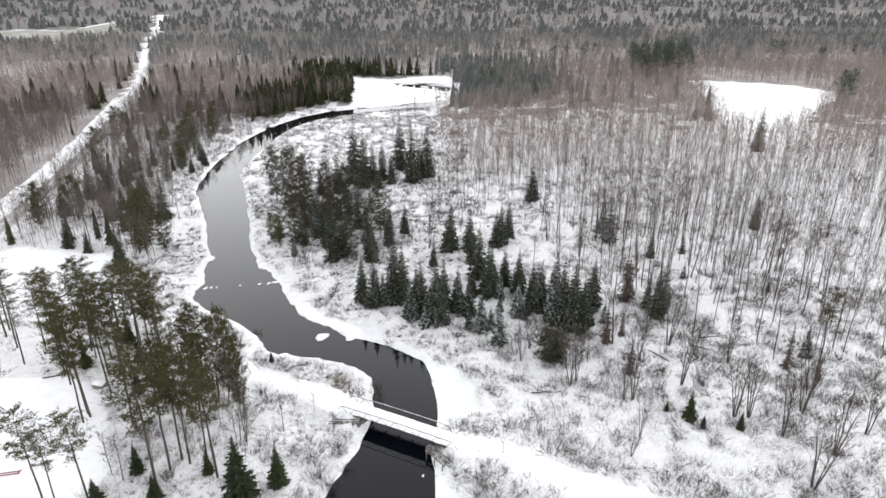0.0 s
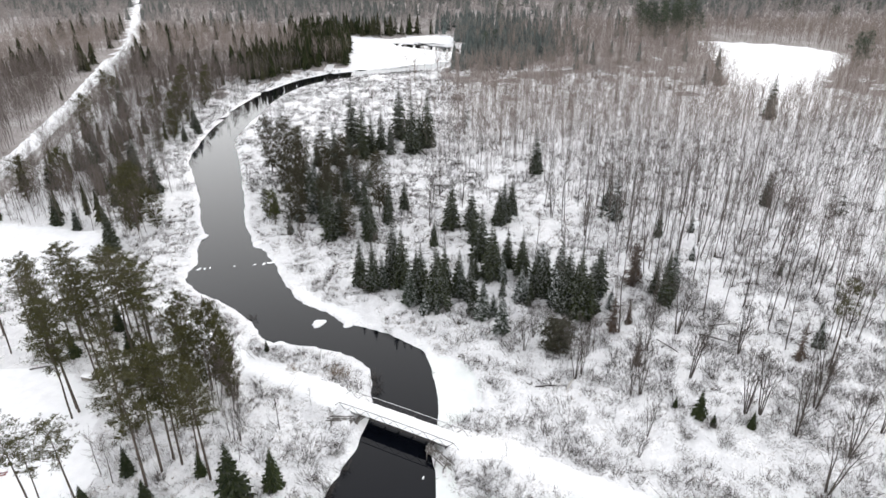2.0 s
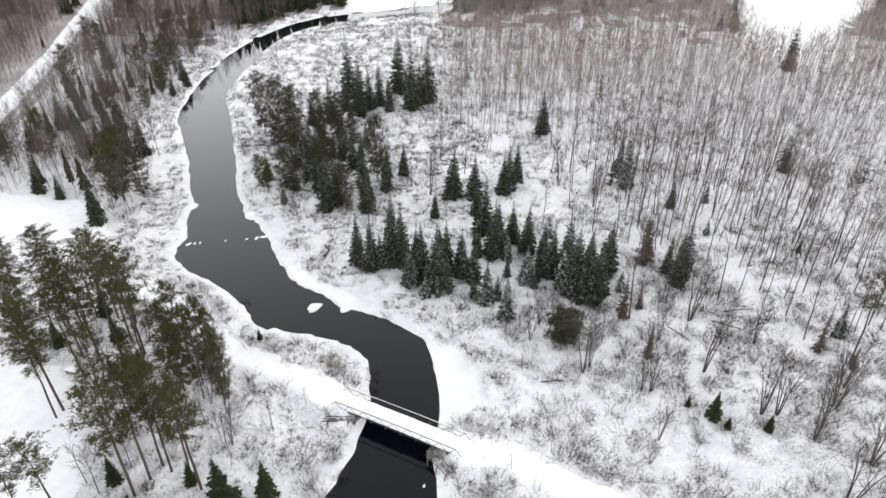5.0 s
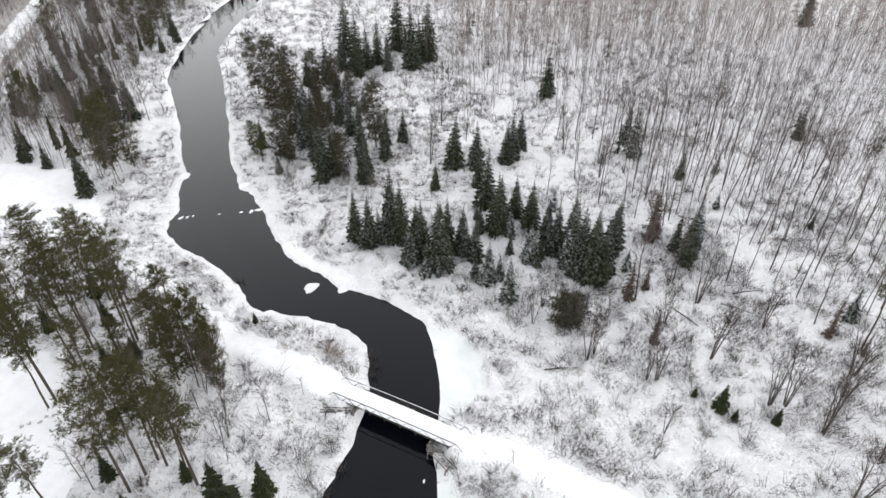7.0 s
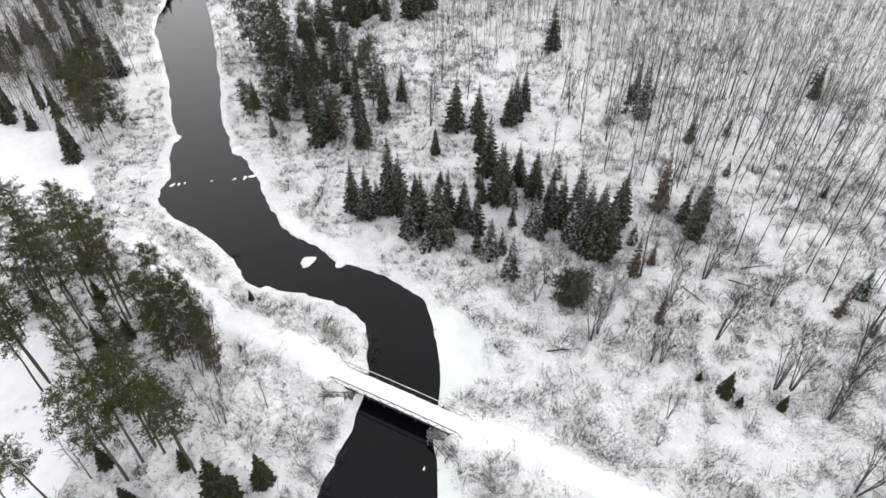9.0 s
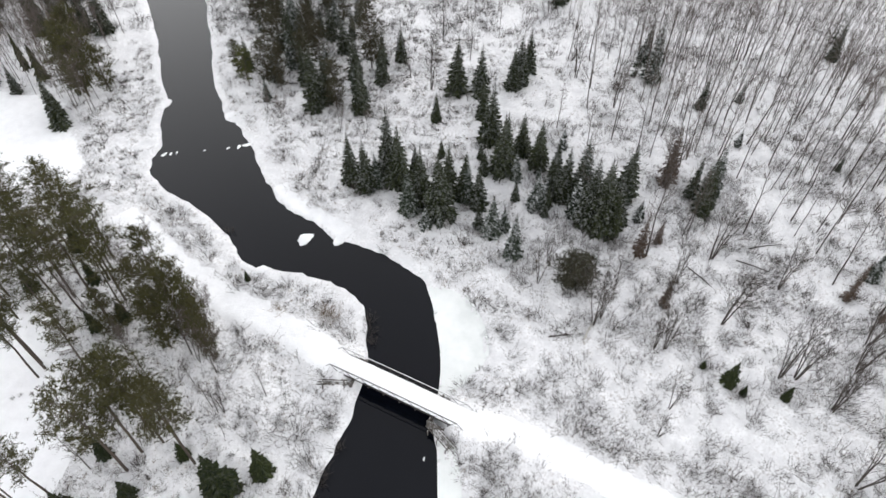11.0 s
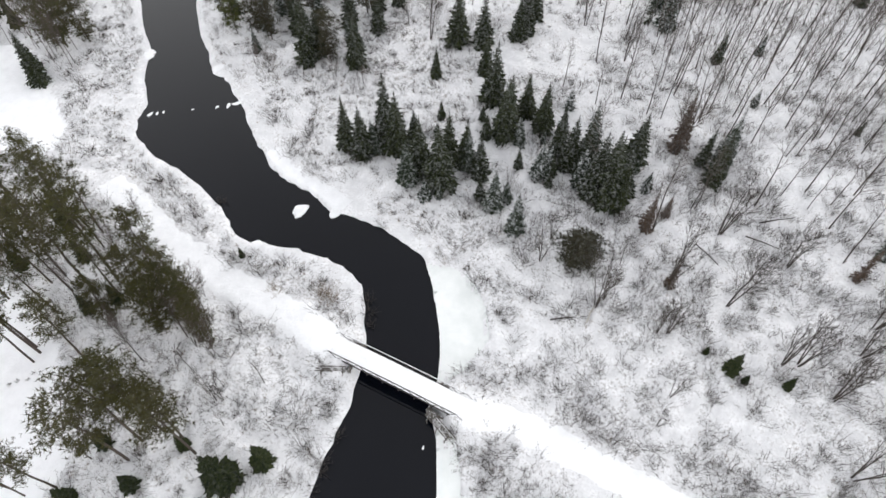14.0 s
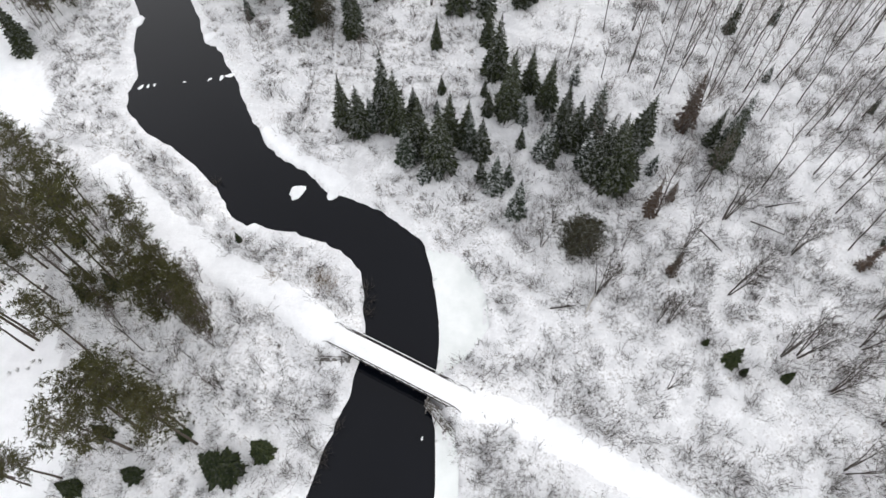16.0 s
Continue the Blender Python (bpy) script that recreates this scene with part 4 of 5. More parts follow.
WEST_SPRUCES = [(-102.7, 128.2, 14.8), (-87.8, 109.3, 15.3), (-107.4, 129.8, 8.7), (-123.1, 129.9, 13.9), (-122.8, 111.8, 12.2), (-141.7, 204.5, 17.8), (-105.2, 109.4, 16.6), (-114.1, 121.8, 11.7), (-106.3, 119.2, 9.7),
                (-105.3, 82.6, 11.7), (-98.1, 79.6, 8.6), (-81.3, 65.8, 13), (-100.7, 114, 10), (-84, 70, 11), (-118, 128, 12), (-121, 140, 13), (-125, 165, 15), (-96, 98, 9), (-93.1, 110.1, 15), (-110, 140, 9), (-128, 150, 11), (-100, 183, 10), (-104, 190, 11), (-101.5, 171, 8)]
plant([spruce(s, SPRUCE, "dark spruce between the road and the river", "spruces on the west side", radius=1.7) for s in (18, 19)], WEST_SPRUCES, _r)
# ---------------------------------------------------------------- bare trees one could count
BIG_BARE = [(40.1, 7, 10), (39.7, -4, 8.5), (64, -4.4, 14), (58.2, 1.4, 12), (64.9, 20.1, 11.9), 
            (2.1, 82.2, 17), (45.1, 74.1, 14), (38.3, 87.5, 17), (22.4, 20.9, 9.5), (30.9, 12, 13), (32.2, 13.2, 12), (41.6, 6.6, 12), (52.6, 12.4, 14), (75, 8, 12), (70, -9, 12), (79, -3, 13), (60.7, 1.4, 12), (37.1, -8.3, 6), (71, 2.9, 11), (62.9, -15.6, 12), (24.7, 25.5, 8.5), (-27, -5.1, 8.5), (43.5, 15.8, 10), (47, 21, 12), (55, 27, 13)]
plant([bare_tree(s, "leafless tree with several spreading stems", "spreading bare trees", 12, limbs=64, twigs=8, forks=k, thick=1.2, mat=BARK, low=0.28) for s, k in ((41, 4), (42, 3), (43, 5))], [(a, b, c * (1.25 if a > 50 else 1.05)) for a, b, c in BIG_BARE], _r)
plant([bare_tree(s, "thin leafless sapling standing in the snow", "bare saplings by the trail", 9, limbs=18, twigs=6, thick=0.9) for s in (44, 45)],
      [(-28.8, -4.5, 7.5), (-21.2, -2.4, 8), (-27.8, -5.3, 9), (-43.5, -14, 9.5), (-46.3, -12, 9), (-27.2, -3, 6), (-17, 3.2, 4), (-33, 0, 8), (-40.5, 1, 12), (-38, -2.5, 11), (-30, 2, 9), (-35, 5.5, 12),
       (-26, -9, 5), (-41, -9, 8), (36, 20, 9), (20, 12, 4), (16, -10, 4), (37, 60, 12), (31, 66, 11), (12, 95, 13), (5, 105, 13), (-3, 88, 9)], _r)
plant([bare_tree(46, "brown leafless tree with a dense crown", "dense bare trees by the pines", 12, limbs=80, twigs=9, forks=3, thick=0.9)], [(51.4, 47.6, 15.5), (43, 27.5, 9), (-36, 72, 8), (-32, 70, 7), (-18, 66, 7), (-12, 66, 6), (-40, 14, 10), (-45, 5, 9), (-50, 20, 11), (-55, 14, 10), (-48, 27, 9), (-60, 22, 10), (-30.4, 4.3, 11), (-32, 8, 12), (-29.6, 1.5, 8), (-34, 13, 9), (-31.5, 6, 12), (-33, 3.5, 11)], _r)


def conifer_share(x, y):
    """The part of conifers in the woods."""
    n = field(x, y, 60) * 0.6 + field(x, y, 21) * 0.4
    u, v = x + (field(x, y, 18) - 0.5) * 50, y + (field(x + 300, y, 18) - 0.5) * 50
    sd = shore(x, y)[0]
    stand = ((sd < 75 + 40 * field(x, y, 30)) & (v > 300) & (u < -44) & (u > -118)) * (0.15 + 0.65 * field(x, y, 14))
    frost = step(u, 0, 14) * (1 - step(u, 45, 115)) * step(v, 325, 345) * (1 - step(v, 480, 590)) * (0.35 + 0.6 * field(x, y, 25))
    west = (x < -62) * (y < 330) * (0.11 - 0.04 * (x < -128 - 0.28 * (y - 60)))
    far = step(y, 420, 800) * step(n, 0.42, 0.62) * 0.8
    clump = (np.hypot((x - 262) / 40, (y - 620) / 60) < 1) * 0.9
    return np.clip(np.maximum.reduce([stand, frost, west * step(n, 0.35, 0.6), far, clump]) + 0.02, 0, 1)


def in_view(x, y):
    return np.abs(x - 6) < (y + 100) * 0.80 + 25


def sow(seed, box, spacing, chance):
    """Places on a jittered grid that pass a chance."""
    rng = np.random.default_rng(seed)
    x, y = np.meshgrid(np.arange(box[0], box[1], spacing), np.arange(box[2], box[3], spacing))
    x, y = (x + rng.uniform(-0.5, 0.5, x.shape) * spacing * 1.3).ravel(), (y + rng.uniform(-0.5, 0.5, y.shape) * spacing * 1.3).ravel()
    keep = in_view(x, y)
    x, y = x[keep], y[keep]
    keep = rng.random(x.shape) < chance(x, y)
    return x[keep], y[keep], rng


# the nearest of the slender trees, each a thing
_x, _y, _g = sow(61, (28, 100, 22, 100), 4.2, lambda x, y: np.minimum(0.9, 1.2 * wood_density(x, y)))
_o = np.argsort(np.hypot(_x - 6, _y + 20))[:285]
plant([bare_tree(s, "slender straight leafless tree in the bare wood", "slender bare trees", 14, limbs=20, twigs=5, sides=4, thick=0.72, fine=2, reach=0.8) for s in (51, 52, 53, 54, 55)],
      [(float(a), float(b), _r.uniform(14, 23)) for a, b in zip(_x[_o], _y[_o])], _r, 2.6)

# ---------------------------------------------------------------- the woods beyond
NEAR_BARE = [light_tree_geo(s, 14, 20, 5, 0.046, 0.32, 0.36, 0.55) for s in (71, 72, 73, 74, 75, 76)]
AWAY_BARE = [light_tree_geo(s, 14, 20, 4, 0.066, 0.40, 0.30, 0.75) for s in (85, 86, 87, 88)]
MID_BARE = [light_tree_geo(s, 14, 21, 5, 0.052, 0.38, 0.34, 0.66) for s in (81, 82, 83, 84)]


def far_conifer_geo(seed, tiers=5, around=7):
    r = random.Random(seed)
    g = Geo()
    for k in range(tiers):
        f = k / tiers
        z, rad, h = 10 * (0.06 + 0.86 * f), 1.75 * (1 - f) ** 0.8 + 0.12, 10 * (1.25 / tiers) * 1.5
        top = np.array([0, 0, min(z + h, 10.2)])
        ring = [np.array([math.cos(6.283 * b / around + f) * rad * r.uniform(0.6, 1.2), math.sin(6.283 * b / around + f) * rad * r.uniform(0.6, 1.2), z + r.uniform(-0.3, 0.3)]) for b in range(around)]
        for b in range(around):
            mid = (ring[b] + ring[(b + 1) % around]) * 0.5 * np.array([0.55, 0.55, 1]) + np.array([0, 0, 0.25])
            g.tri(ring[b], mid, top)
            g.tri(mid, ring[(b + 1) % around], top)
    g.tube([(0, 0, -0.3), (0, 0, 1.2)], [0.12, 0.1], 3)
    return g.arrays()


FAR_BARE = [light_tree_geo(s, 14, 15, 2, 0.13, 0.38, 0.15, 1.0) for s in (91, 92, 93, 94)]
HILL_BARE = [light_tree_geo(s, 14, 12, 1, 0.28, 0.4, 0.1, 1.0) for s in (95, 96)]
MID_CONIFER = [joined(*spruce_geo(s, 10, 1.9, 8, 5)) for s in (101, 102, 103)]
STAND_CONIFER = [far_conifer_geo(s, 7, 7) for s in (104, 105, 106)]
FAR_CONIFER = [far_conifer_geo(s, 4, 6) for s in (111, 112, 113)]
HILL_CONIFER = [far_conifer_geo(s, 3, 4) for s in (114, 115)]


def wood(name, seed, box, spacing, shapes, mat, label, conifer, base, low, high, thick=1.0, skip=None, frost=None):
    def chance(x, y):
        c = conifer_share(x, y)
        d = wood_density(x, y) * (c if conifer else 1 - c)
        return d if skip is None else d * ~skip(x, y)
    x, y, g = sow(seed, box, spacing, chance)
    if not len(x):
        return
    h = g.uniform(low, high, len(x)) / base
    scatter(name, shapes, x, y, ground_z(x, y) - 0.1, h * thick * g.uniform(0.8, 1.2, len(x)), h, mat, label, "trees", seed, 0.02 if conifer else 0.05)


wood("bare_wood", 61, (100, 215, 10, 130), 3.4, NEAR_BARE, NEAR_TWIG, "dense wood of slender leafless trees", False, 14, 10, 17)
wood("bare_wood", 62, (-10, 260, 100, 150), 3.5, NEAR_BARE, NEAR_TWIG, "dense wood of slender leafless trees", False, 14, 10, 17, skip=lambda x, y: (x > 100) & (y < 130))
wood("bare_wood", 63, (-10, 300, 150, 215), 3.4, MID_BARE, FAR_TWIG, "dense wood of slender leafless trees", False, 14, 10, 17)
wood("bare_wood", 64, (-250, -58, 48, 330), 3.3, AWAY_BARE, TWIG, "leafless trees between road and river", False, 14, 10, 16)
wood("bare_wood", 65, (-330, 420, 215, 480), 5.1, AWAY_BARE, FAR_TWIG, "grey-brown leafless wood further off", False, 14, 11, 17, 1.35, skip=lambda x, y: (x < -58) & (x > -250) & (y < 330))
wood("bare_wood", 66, (-900, 1000, 480, 1000), 10, FAR_BARE, HAZE_TWIG, "far grey-brown leafless woods", False, 14, 11, 18, 1.9)
wood("bare_wood", 67, (-2400, 2500, 1000, 2900), 29, HILL_BARE, HAZE_TWIG, "hazy leafless woods on the hills", False, 14, 14, 20, 2.6)
wood("conifer_wood", 68, (-300, 420, 55, 330), 4.5, STAND_CONIFER, STAND_PINE, "scattered dark conifers in the bare woods", True, 10, 7, 12, 0.85, skip=lambda x, y: x > -58)
wood("conifer_wood", 68, (-58, 420, 55, 330), 6.0, MID_CONIFER, SPRUCE, "scattered dark conifers in the bare woods", True, 10, 8, 13)
wood("conifer_wood", 69, (-330, 420, 300, 520), 6.2, STAND_CONIFER, SPRUCE, "dense dark conifer stand behind the river", True, 10, 11, 20, skip=lambda x, y: x > 0)
wood("conifer_wood", 73, (-330, 420, 300, 520), 5.6, STAND_CONIFER, STAND_PINE, "olive pines mixed into the conifer stand", True, 10, 10, 19, 1.3, skip=lambda x, y: x > 0)
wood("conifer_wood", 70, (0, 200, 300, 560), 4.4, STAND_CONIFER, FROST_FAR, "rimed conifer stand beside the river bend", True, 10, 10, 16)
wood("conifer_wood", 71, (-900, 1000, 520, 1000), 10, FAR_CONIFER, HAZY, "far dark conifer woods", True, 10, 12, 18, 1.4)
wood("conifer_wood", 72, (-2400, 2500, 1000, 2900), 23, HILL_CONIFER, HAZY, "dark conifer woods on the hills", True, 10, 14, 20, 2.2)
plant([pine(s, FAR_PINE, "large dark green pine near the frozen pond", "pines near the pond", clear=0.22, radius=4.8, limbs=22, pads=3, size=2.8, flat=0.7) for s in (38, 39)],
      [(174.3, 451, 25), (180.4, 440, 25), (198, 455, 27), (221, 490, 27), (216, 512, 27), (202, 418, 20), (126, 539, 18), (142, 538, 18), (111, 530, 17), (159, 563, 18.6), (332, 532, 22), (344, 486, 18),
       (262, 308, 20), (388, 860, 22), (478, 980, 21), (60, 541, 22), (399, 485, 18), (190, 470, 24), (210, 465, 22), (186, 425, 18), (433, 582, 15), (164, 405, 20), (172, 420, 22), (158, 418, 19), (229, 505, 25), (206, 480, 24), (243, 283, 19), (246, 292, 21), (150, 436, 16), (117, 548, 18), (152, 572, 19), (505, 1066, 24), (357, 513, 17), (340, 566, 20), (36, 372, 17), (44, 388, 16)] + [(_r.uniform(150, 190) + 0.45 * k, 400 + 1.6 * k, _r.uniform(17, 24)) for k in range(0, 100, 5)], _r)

# ---------------------------------------------------------------- shrubs and grass
SHRUBS = [shrub_geo(s, 12, 0.75, 2, 0.019).arrays() for s in (121, 122, 123, 124)]
BRUSH = [shrub_geo(s, 15, 0.55, 4, 0.012).arrays() for s in (125, 126, 127, 128, 129, 130)]
CLUMPS = [shrub_geo(s, 26, 0.45, 2, 0.016).arrays() for s in (134, 135, 136, 137)]
TUFTS = [shrub_geo(s, 9, 0.5, 1, 0.032).arrays() for s in (131, 132, 133)]


def shrub_chance(x, y):
    sd = shore(x, y)[0]
    n = field(x, y, 6.0) * 0.6 + field(x, y, 2.2) * 0.4
    return open_land(x, y, sd + 3.6) * step(n, 0.28 + 0.08 * (x > 14), 0.52 + 0.08 * (x > 14)) * (1 - 0.4 * step(x, 14, 24)) * (1 - 0.45 * (x > 20) * step(y, 42, 80)) * ~inside(SHELF, x, y) * ~inside(SHELF_SOUTH, x, y) * step(nearest(BANK_SNOW, x, y)[0], 1.2, 2.2) * step(sd, 0.8, 2.4)


def brush_chance(x, y):
    sd = shore(x, y)[0]
    n = field(x, y, 9.0) * 0.35 + field(x + 70, y, 2.2) * 0.65
    east = step(x, 16, 34) * 0.9 + (y < -6) * (x > 5) * 0.7 + (y < 6) * (x > 24) * 0.5
    return open_land(x, y, sd + 2.5) * step(n, 0.40 - 0.08 * (x > 20) * (y < 8), 0.62) * ~inside(SHELF, x, y) * ~inside(SHELF_SOUTH, x, y) * step(nearest(BANK_SNOW, x, y)[0], 1.2, 2.2) * np.clip(0.42 + east, 0, 1) * (1 - 0.5 * (x > 20) * step(y, 42, 80)) * step(sd, 1.6, 3.6)


_x, _y, _g = sow(141, (-75, 165, -34, 130), 1.3, shrub_chance)
scatter("shrubs", SHRUBS, _x, _y, ground_z(_x, _y), _g.uniform(0.55, 1.4, len(_x)), _g.uniform(0.28, 0.85, len(_x)), SHRUB, "low leafless grey-brown shrubs poking through snow", "shrubs", 142, 0.15)
_x, _y, _g = sow(147, (-138, 175, -34, 170), 1.5, lambda x, y: brush_chance(x, y) * (1 - 0.62 * step(np.hypot(x - 20, y), 80, 170)))
scatter("brush", BRUSH, _x, _y, ground_z(_x, _y), _g.uniform(1.5, 3.0, len(_x)), _g.uniform(0.9, 2.3, len(_x)), BRUSH_BARK, "tall wispy leafless brush in the snow", "brush", 148, 0.15)
_x, _y, _g = sow(149, (-75, 60, -34, 125), 2.6, lambda x, y: np.clip(0.75 - 0.5 * step(x, 12, 26), 0, 1) * shrub_chance(x, y))
scatter("shrubs", CLUMPS, _x, _y, ground_z(_x, _y), _g.uniform(0.7, 1.6, len(_x)), _g.uniform(0.5, 1.2, len(_x)), SHRUB, "dense dark leafless bushes along the river", "shrubs", 150, 0.2)
_x, _y, _g = sow(143, (-75, 100, -34, 110), 1.7, lambda x, y: 0.7 * shrub_chance(x, y))
scatter("dead_grass", TUFTS, _x, _y, ground_z(_x, _y), _g.uniform(0.4, 0.9, len(_x)), _g.uniform(0.2, 0.6, len(_x)), STRAW, "tufts of dead grass and weeds in snow", "grass", 144, 0.2)
_x, _y, _g = sow(145, (-130, 110, 110, 330), 2.1, lambda x, y: 0.9 * shrub_chance(x, y))
scatter("shrubs", SHRUBS, _x, _y, ground_z(_x, _y), _g.uniform(1.6, 3.0, len(_x)), _g.uniform(0.8, 2.2, len(_x)), SHRUB, "leafless shrubs on the snowy marsh", "shrubs", 146, 0.15)

# ---------------------------------------------------------------- the bridge
BRIDGE = pose(-1.26, -1.3, 0, 0, 0, -26.8)
HALF, SIDE, PANELS = 12.3, 1.75, 9


def deck_z(s):
    """The slight camber of the deck along its length."""
    return 2.0 + 0.22 * (1 - (s / HALF) ** 2)


def build_bridge():
    ob = thing("footbridge", "steel truss bridge with a snow-covered plank deck", "bridge", "", BRIDGE)
    step_len = 2 * HALF / PANELS
    nodes = [-HALF + k * step_len for k in range(PANELS + 1)]
    for side in (-SIDE, SIDE):
        for name, lo, hi, lift in (("bottom_chord", -HALF, HALF, 0.05), ("top_chord", -HALF + step_len / 2, HALF - step_len / 2, 1.5)):
            g = Geo()
            pts = [(lo + (hi - lo) * k / 16, side, deck_z(lo + (hi - lo) * k / 16) + lift) for k in range(17)]
            g.tube(pts, [0.074] * 17, 4, True)
            chord = part(name, g, STEEL, ob)
            if lift > 1 and side > 0:
                g = Geo().tube([(a, b, c + 0.075) for a, b, c in pts], [0.05] * 17, 4, True)
                part("snow_line", g, SNOW_CLEAN, chord, "thin line of snow on the rail")
        for k in range(PANELS):
            a, b = nodes[k], nodes[k + 1]
            mid = (a + b) / 2
            for end in (a, b):
                g = Geo().tube([(end, side, deck_z(end) + 0.05), (mid, side, deck_z(mid) + 1.5)], [0.046, 0.046], 4, True)
                part("diagonal", g, STEEL, ob)
    for k in range(PANELS + 1):
        g = Geo().box((0.16, 2 * SIDE + 0.5, 0.22), (nodes[k], 0, deck_z(nodes[k]) - 0.08))
        part("cross_beam", g, STEEL, ob)
    for y in (-1.0, 0.0, 1.0):
        g = Geo().tube([(-HALF + k * 1.23, y, deck_z(-HALF + k * 1.23) + 0.1) for k in range(21)], [0.11] * 21, 4, True)
        part("stringer", g, STEEL, ob)
    plank = Geo().box((0.22, 3.3, 0.06)).mesh("plank", DECK)
    n = int(2 * HALF / 0.24)
    for k in range(n):
        s = -HALF + 0.12 + k * 0.24
        p = new("plank", plank)
        p.parent = ob
        p.matrix_basis = pose(s, 0, deck_z(s) + 0.22)
    rng = np.random.default_rng(8)
    bm = bmesh.new()
    rows = []
    for k in range(62):
        s = -HALF - 0.4 + k * (2 * HALF + 0.8) / 61
        rows.append([bm.verts.new((s, y, deck_z(min(max(s, -HALF), HALF)) + 0.26 + h * (1 + 0.25 * rng.normal()) )) for y, h in ((-1.66, 0.0), (-1.58, 0.17), (-0.9, 0.24), (-0.45, 0.21), (0, 0.24), (0.45, 0.21), (0.9, 0.24), (1.58, 0.17), (1.66, 0.0))])
    for a, b in zip(rows, rows[1:]):
        for i in range(8):
            bm.faces.new((a[i], b[i], b[i + 1], a[i + 1])).smooth = True
    part("snow_cover", bm, SNOW_CLEAN, ob, "smooth white snow lying on the deck")
    return ob


build_bridge()


def log(g, a, b, r, rng):
    a, b = np.array(a, float), np.array(b, float)
    m = (a + b) / 2 + np.array([rng.uniform(-1, 1), rng.uniform(-1, 1), 0]) * 0.04
    g.tube([a, m, b], [r, r * 0.95, r * 0.9], 8, True)


def build_crib(m, wing, count, label):
    """A log abutment: stacked face logs, tie logs and a wing along the bank."""
    rng = random.Random(len(label))
    ob = thing("log_abutment", label, "abutment", "log abutments", m)
    for k in range(5):
        g = Geo()
        log(g, (0, -2.6, 0.1 + 0.36 * k), (0, 2.6, 0.1 + 0.36 * k), 0.18, rng)
        part("face_log", g, LOG, ob)
    for y in (-2.3, 2.3):
        for k in range(4):
            g = Geo()
            log(g, (-0.3, y, 0.28 + 0.36 * k), (2.6, y, 0.28 + 0.36 * k), 0.16, rng)
            part("tie_log", g, LOG, ob)
    wx, wy, ln = wing
    side = np.array([wy, -wx]) if wy < 0 else np.array([-wy, -wx])
    for k in range(count):
        g = Geo()
        off, z = 0.21 * k, 2.15 - 0.2 * k
        a = np.array([0.2 + rng.uniform(0, 0.5), -2.3]) + side * off
        b = a + np.array([wx, wy]) * ln * rng.uniform(0.86, 1.05)
        log(g, (a[0], a[1], z), (b[0], b[1], z + rng.uniform(-0.12, 0.12)), 0.105, rng)
        part("wing_log", g, LOG, ob)
    for k in range(3):
        s = 0.15 + 0.36 * k
        c = np.array([0.2, -2.3]) + np.array([wx, wy]) * ln * s
        d = c + side * 0.23 * count
        g = Geo()
        log(g, (c[0], c[1], 2.2), (d[0], d[1], 1.05), 0.11, rng)
        part("wing_tie", g, LOG, ob)
        g = Geo()
        g.tube([(d[0], d[1], -0.2), (d[0], d[1], 1.35)], [0.10, 0.09], 6, True)
        part("post", g, LOG, ob)
    return ob


build_crib(BRIDGE @ pose(6.6, 0, 0), (0.92, -0.38, 5.6), 5, "log abutment with a splayed wing on the east bank")
build_crib(BRIDGE @ pose(-7.2, 0, 0, 0, 0, 0) @ Matrix.Diagonal((-1, 1, 1, 1)), (0.908, -0.42, 4.6), 4, "log abutment with a straight wing on the west bank")


def build_post(x, y, h, label):
    z = float(ground_z(np.array([x]), np.array([y]))[0])
    ob = thing("marker_post", label, "post", "trail posts", pose(x, y, z))
    part("post", Geo().tube([(0, 0, -0.3), (0, 0, h)], [0.05, 0.045], 6, True), STEEL, ob)
    part("sign_plate", Geo().box((0.3, 0.03, 0.3), (0, -0.06, h - 0.2)), PLANK, ob, "small weathered plate")


for _p in ((11.6, -5.0, 1.4), (-11.0, 6.6, 1.3)):
    build_post(*_p, "thin marker post beside the bridge end")


# ---------------------------------------------------------------- ice on the water


def build_floe(name, x, y, size, label, group, seed, category="ice floe"):
    r = random.Random(seed)
    bm = bmesh.new()
    n = 18
    ring = [(1 + 0.12 * math.sin(3 * 6.283 * k / n + seed) + r.uniform(-0.12, 0.12)) for k in range(n)]
    loops = []
    for s, z in ((0.98, -0.05), (1.0, 0.10), (0.86, 0.24), (0.5, 0.33)):
        loops.append([bm.verts.new((math.cos(6.283 * k / n) * ring[k] * s * size[0], math.sin(6.283 * k / n) * ring[k] * s * size[1], z * size[2] + r.uniform(-0.02, 0.02))) for k in range(n)])
    top = bm.verts.new((0, 0, 0.36 * size[2]))
    for a, b in zip(loops, loops[1:]):
        for k in range(n):
            bm.faces.new((a[k], a[(k + 1) % n], b[(k + 1) % n], b[k])).smooth = True
    for k in range(n):
        bm.faces.new((loops[-1][k], loops[-1][(k + 1) % n], top)).smooth = True
    me = bpy.data.meshes.new(name)
    bm.to_mesh(me)
    bm.free()
    me.materials.append(SNOW_CLEAN)
    ob = tagged(new(name, me), label, category, group)
    ob.matrix_basis = pose(x, y, 0, 0, 0, r.uniform(0, 90))


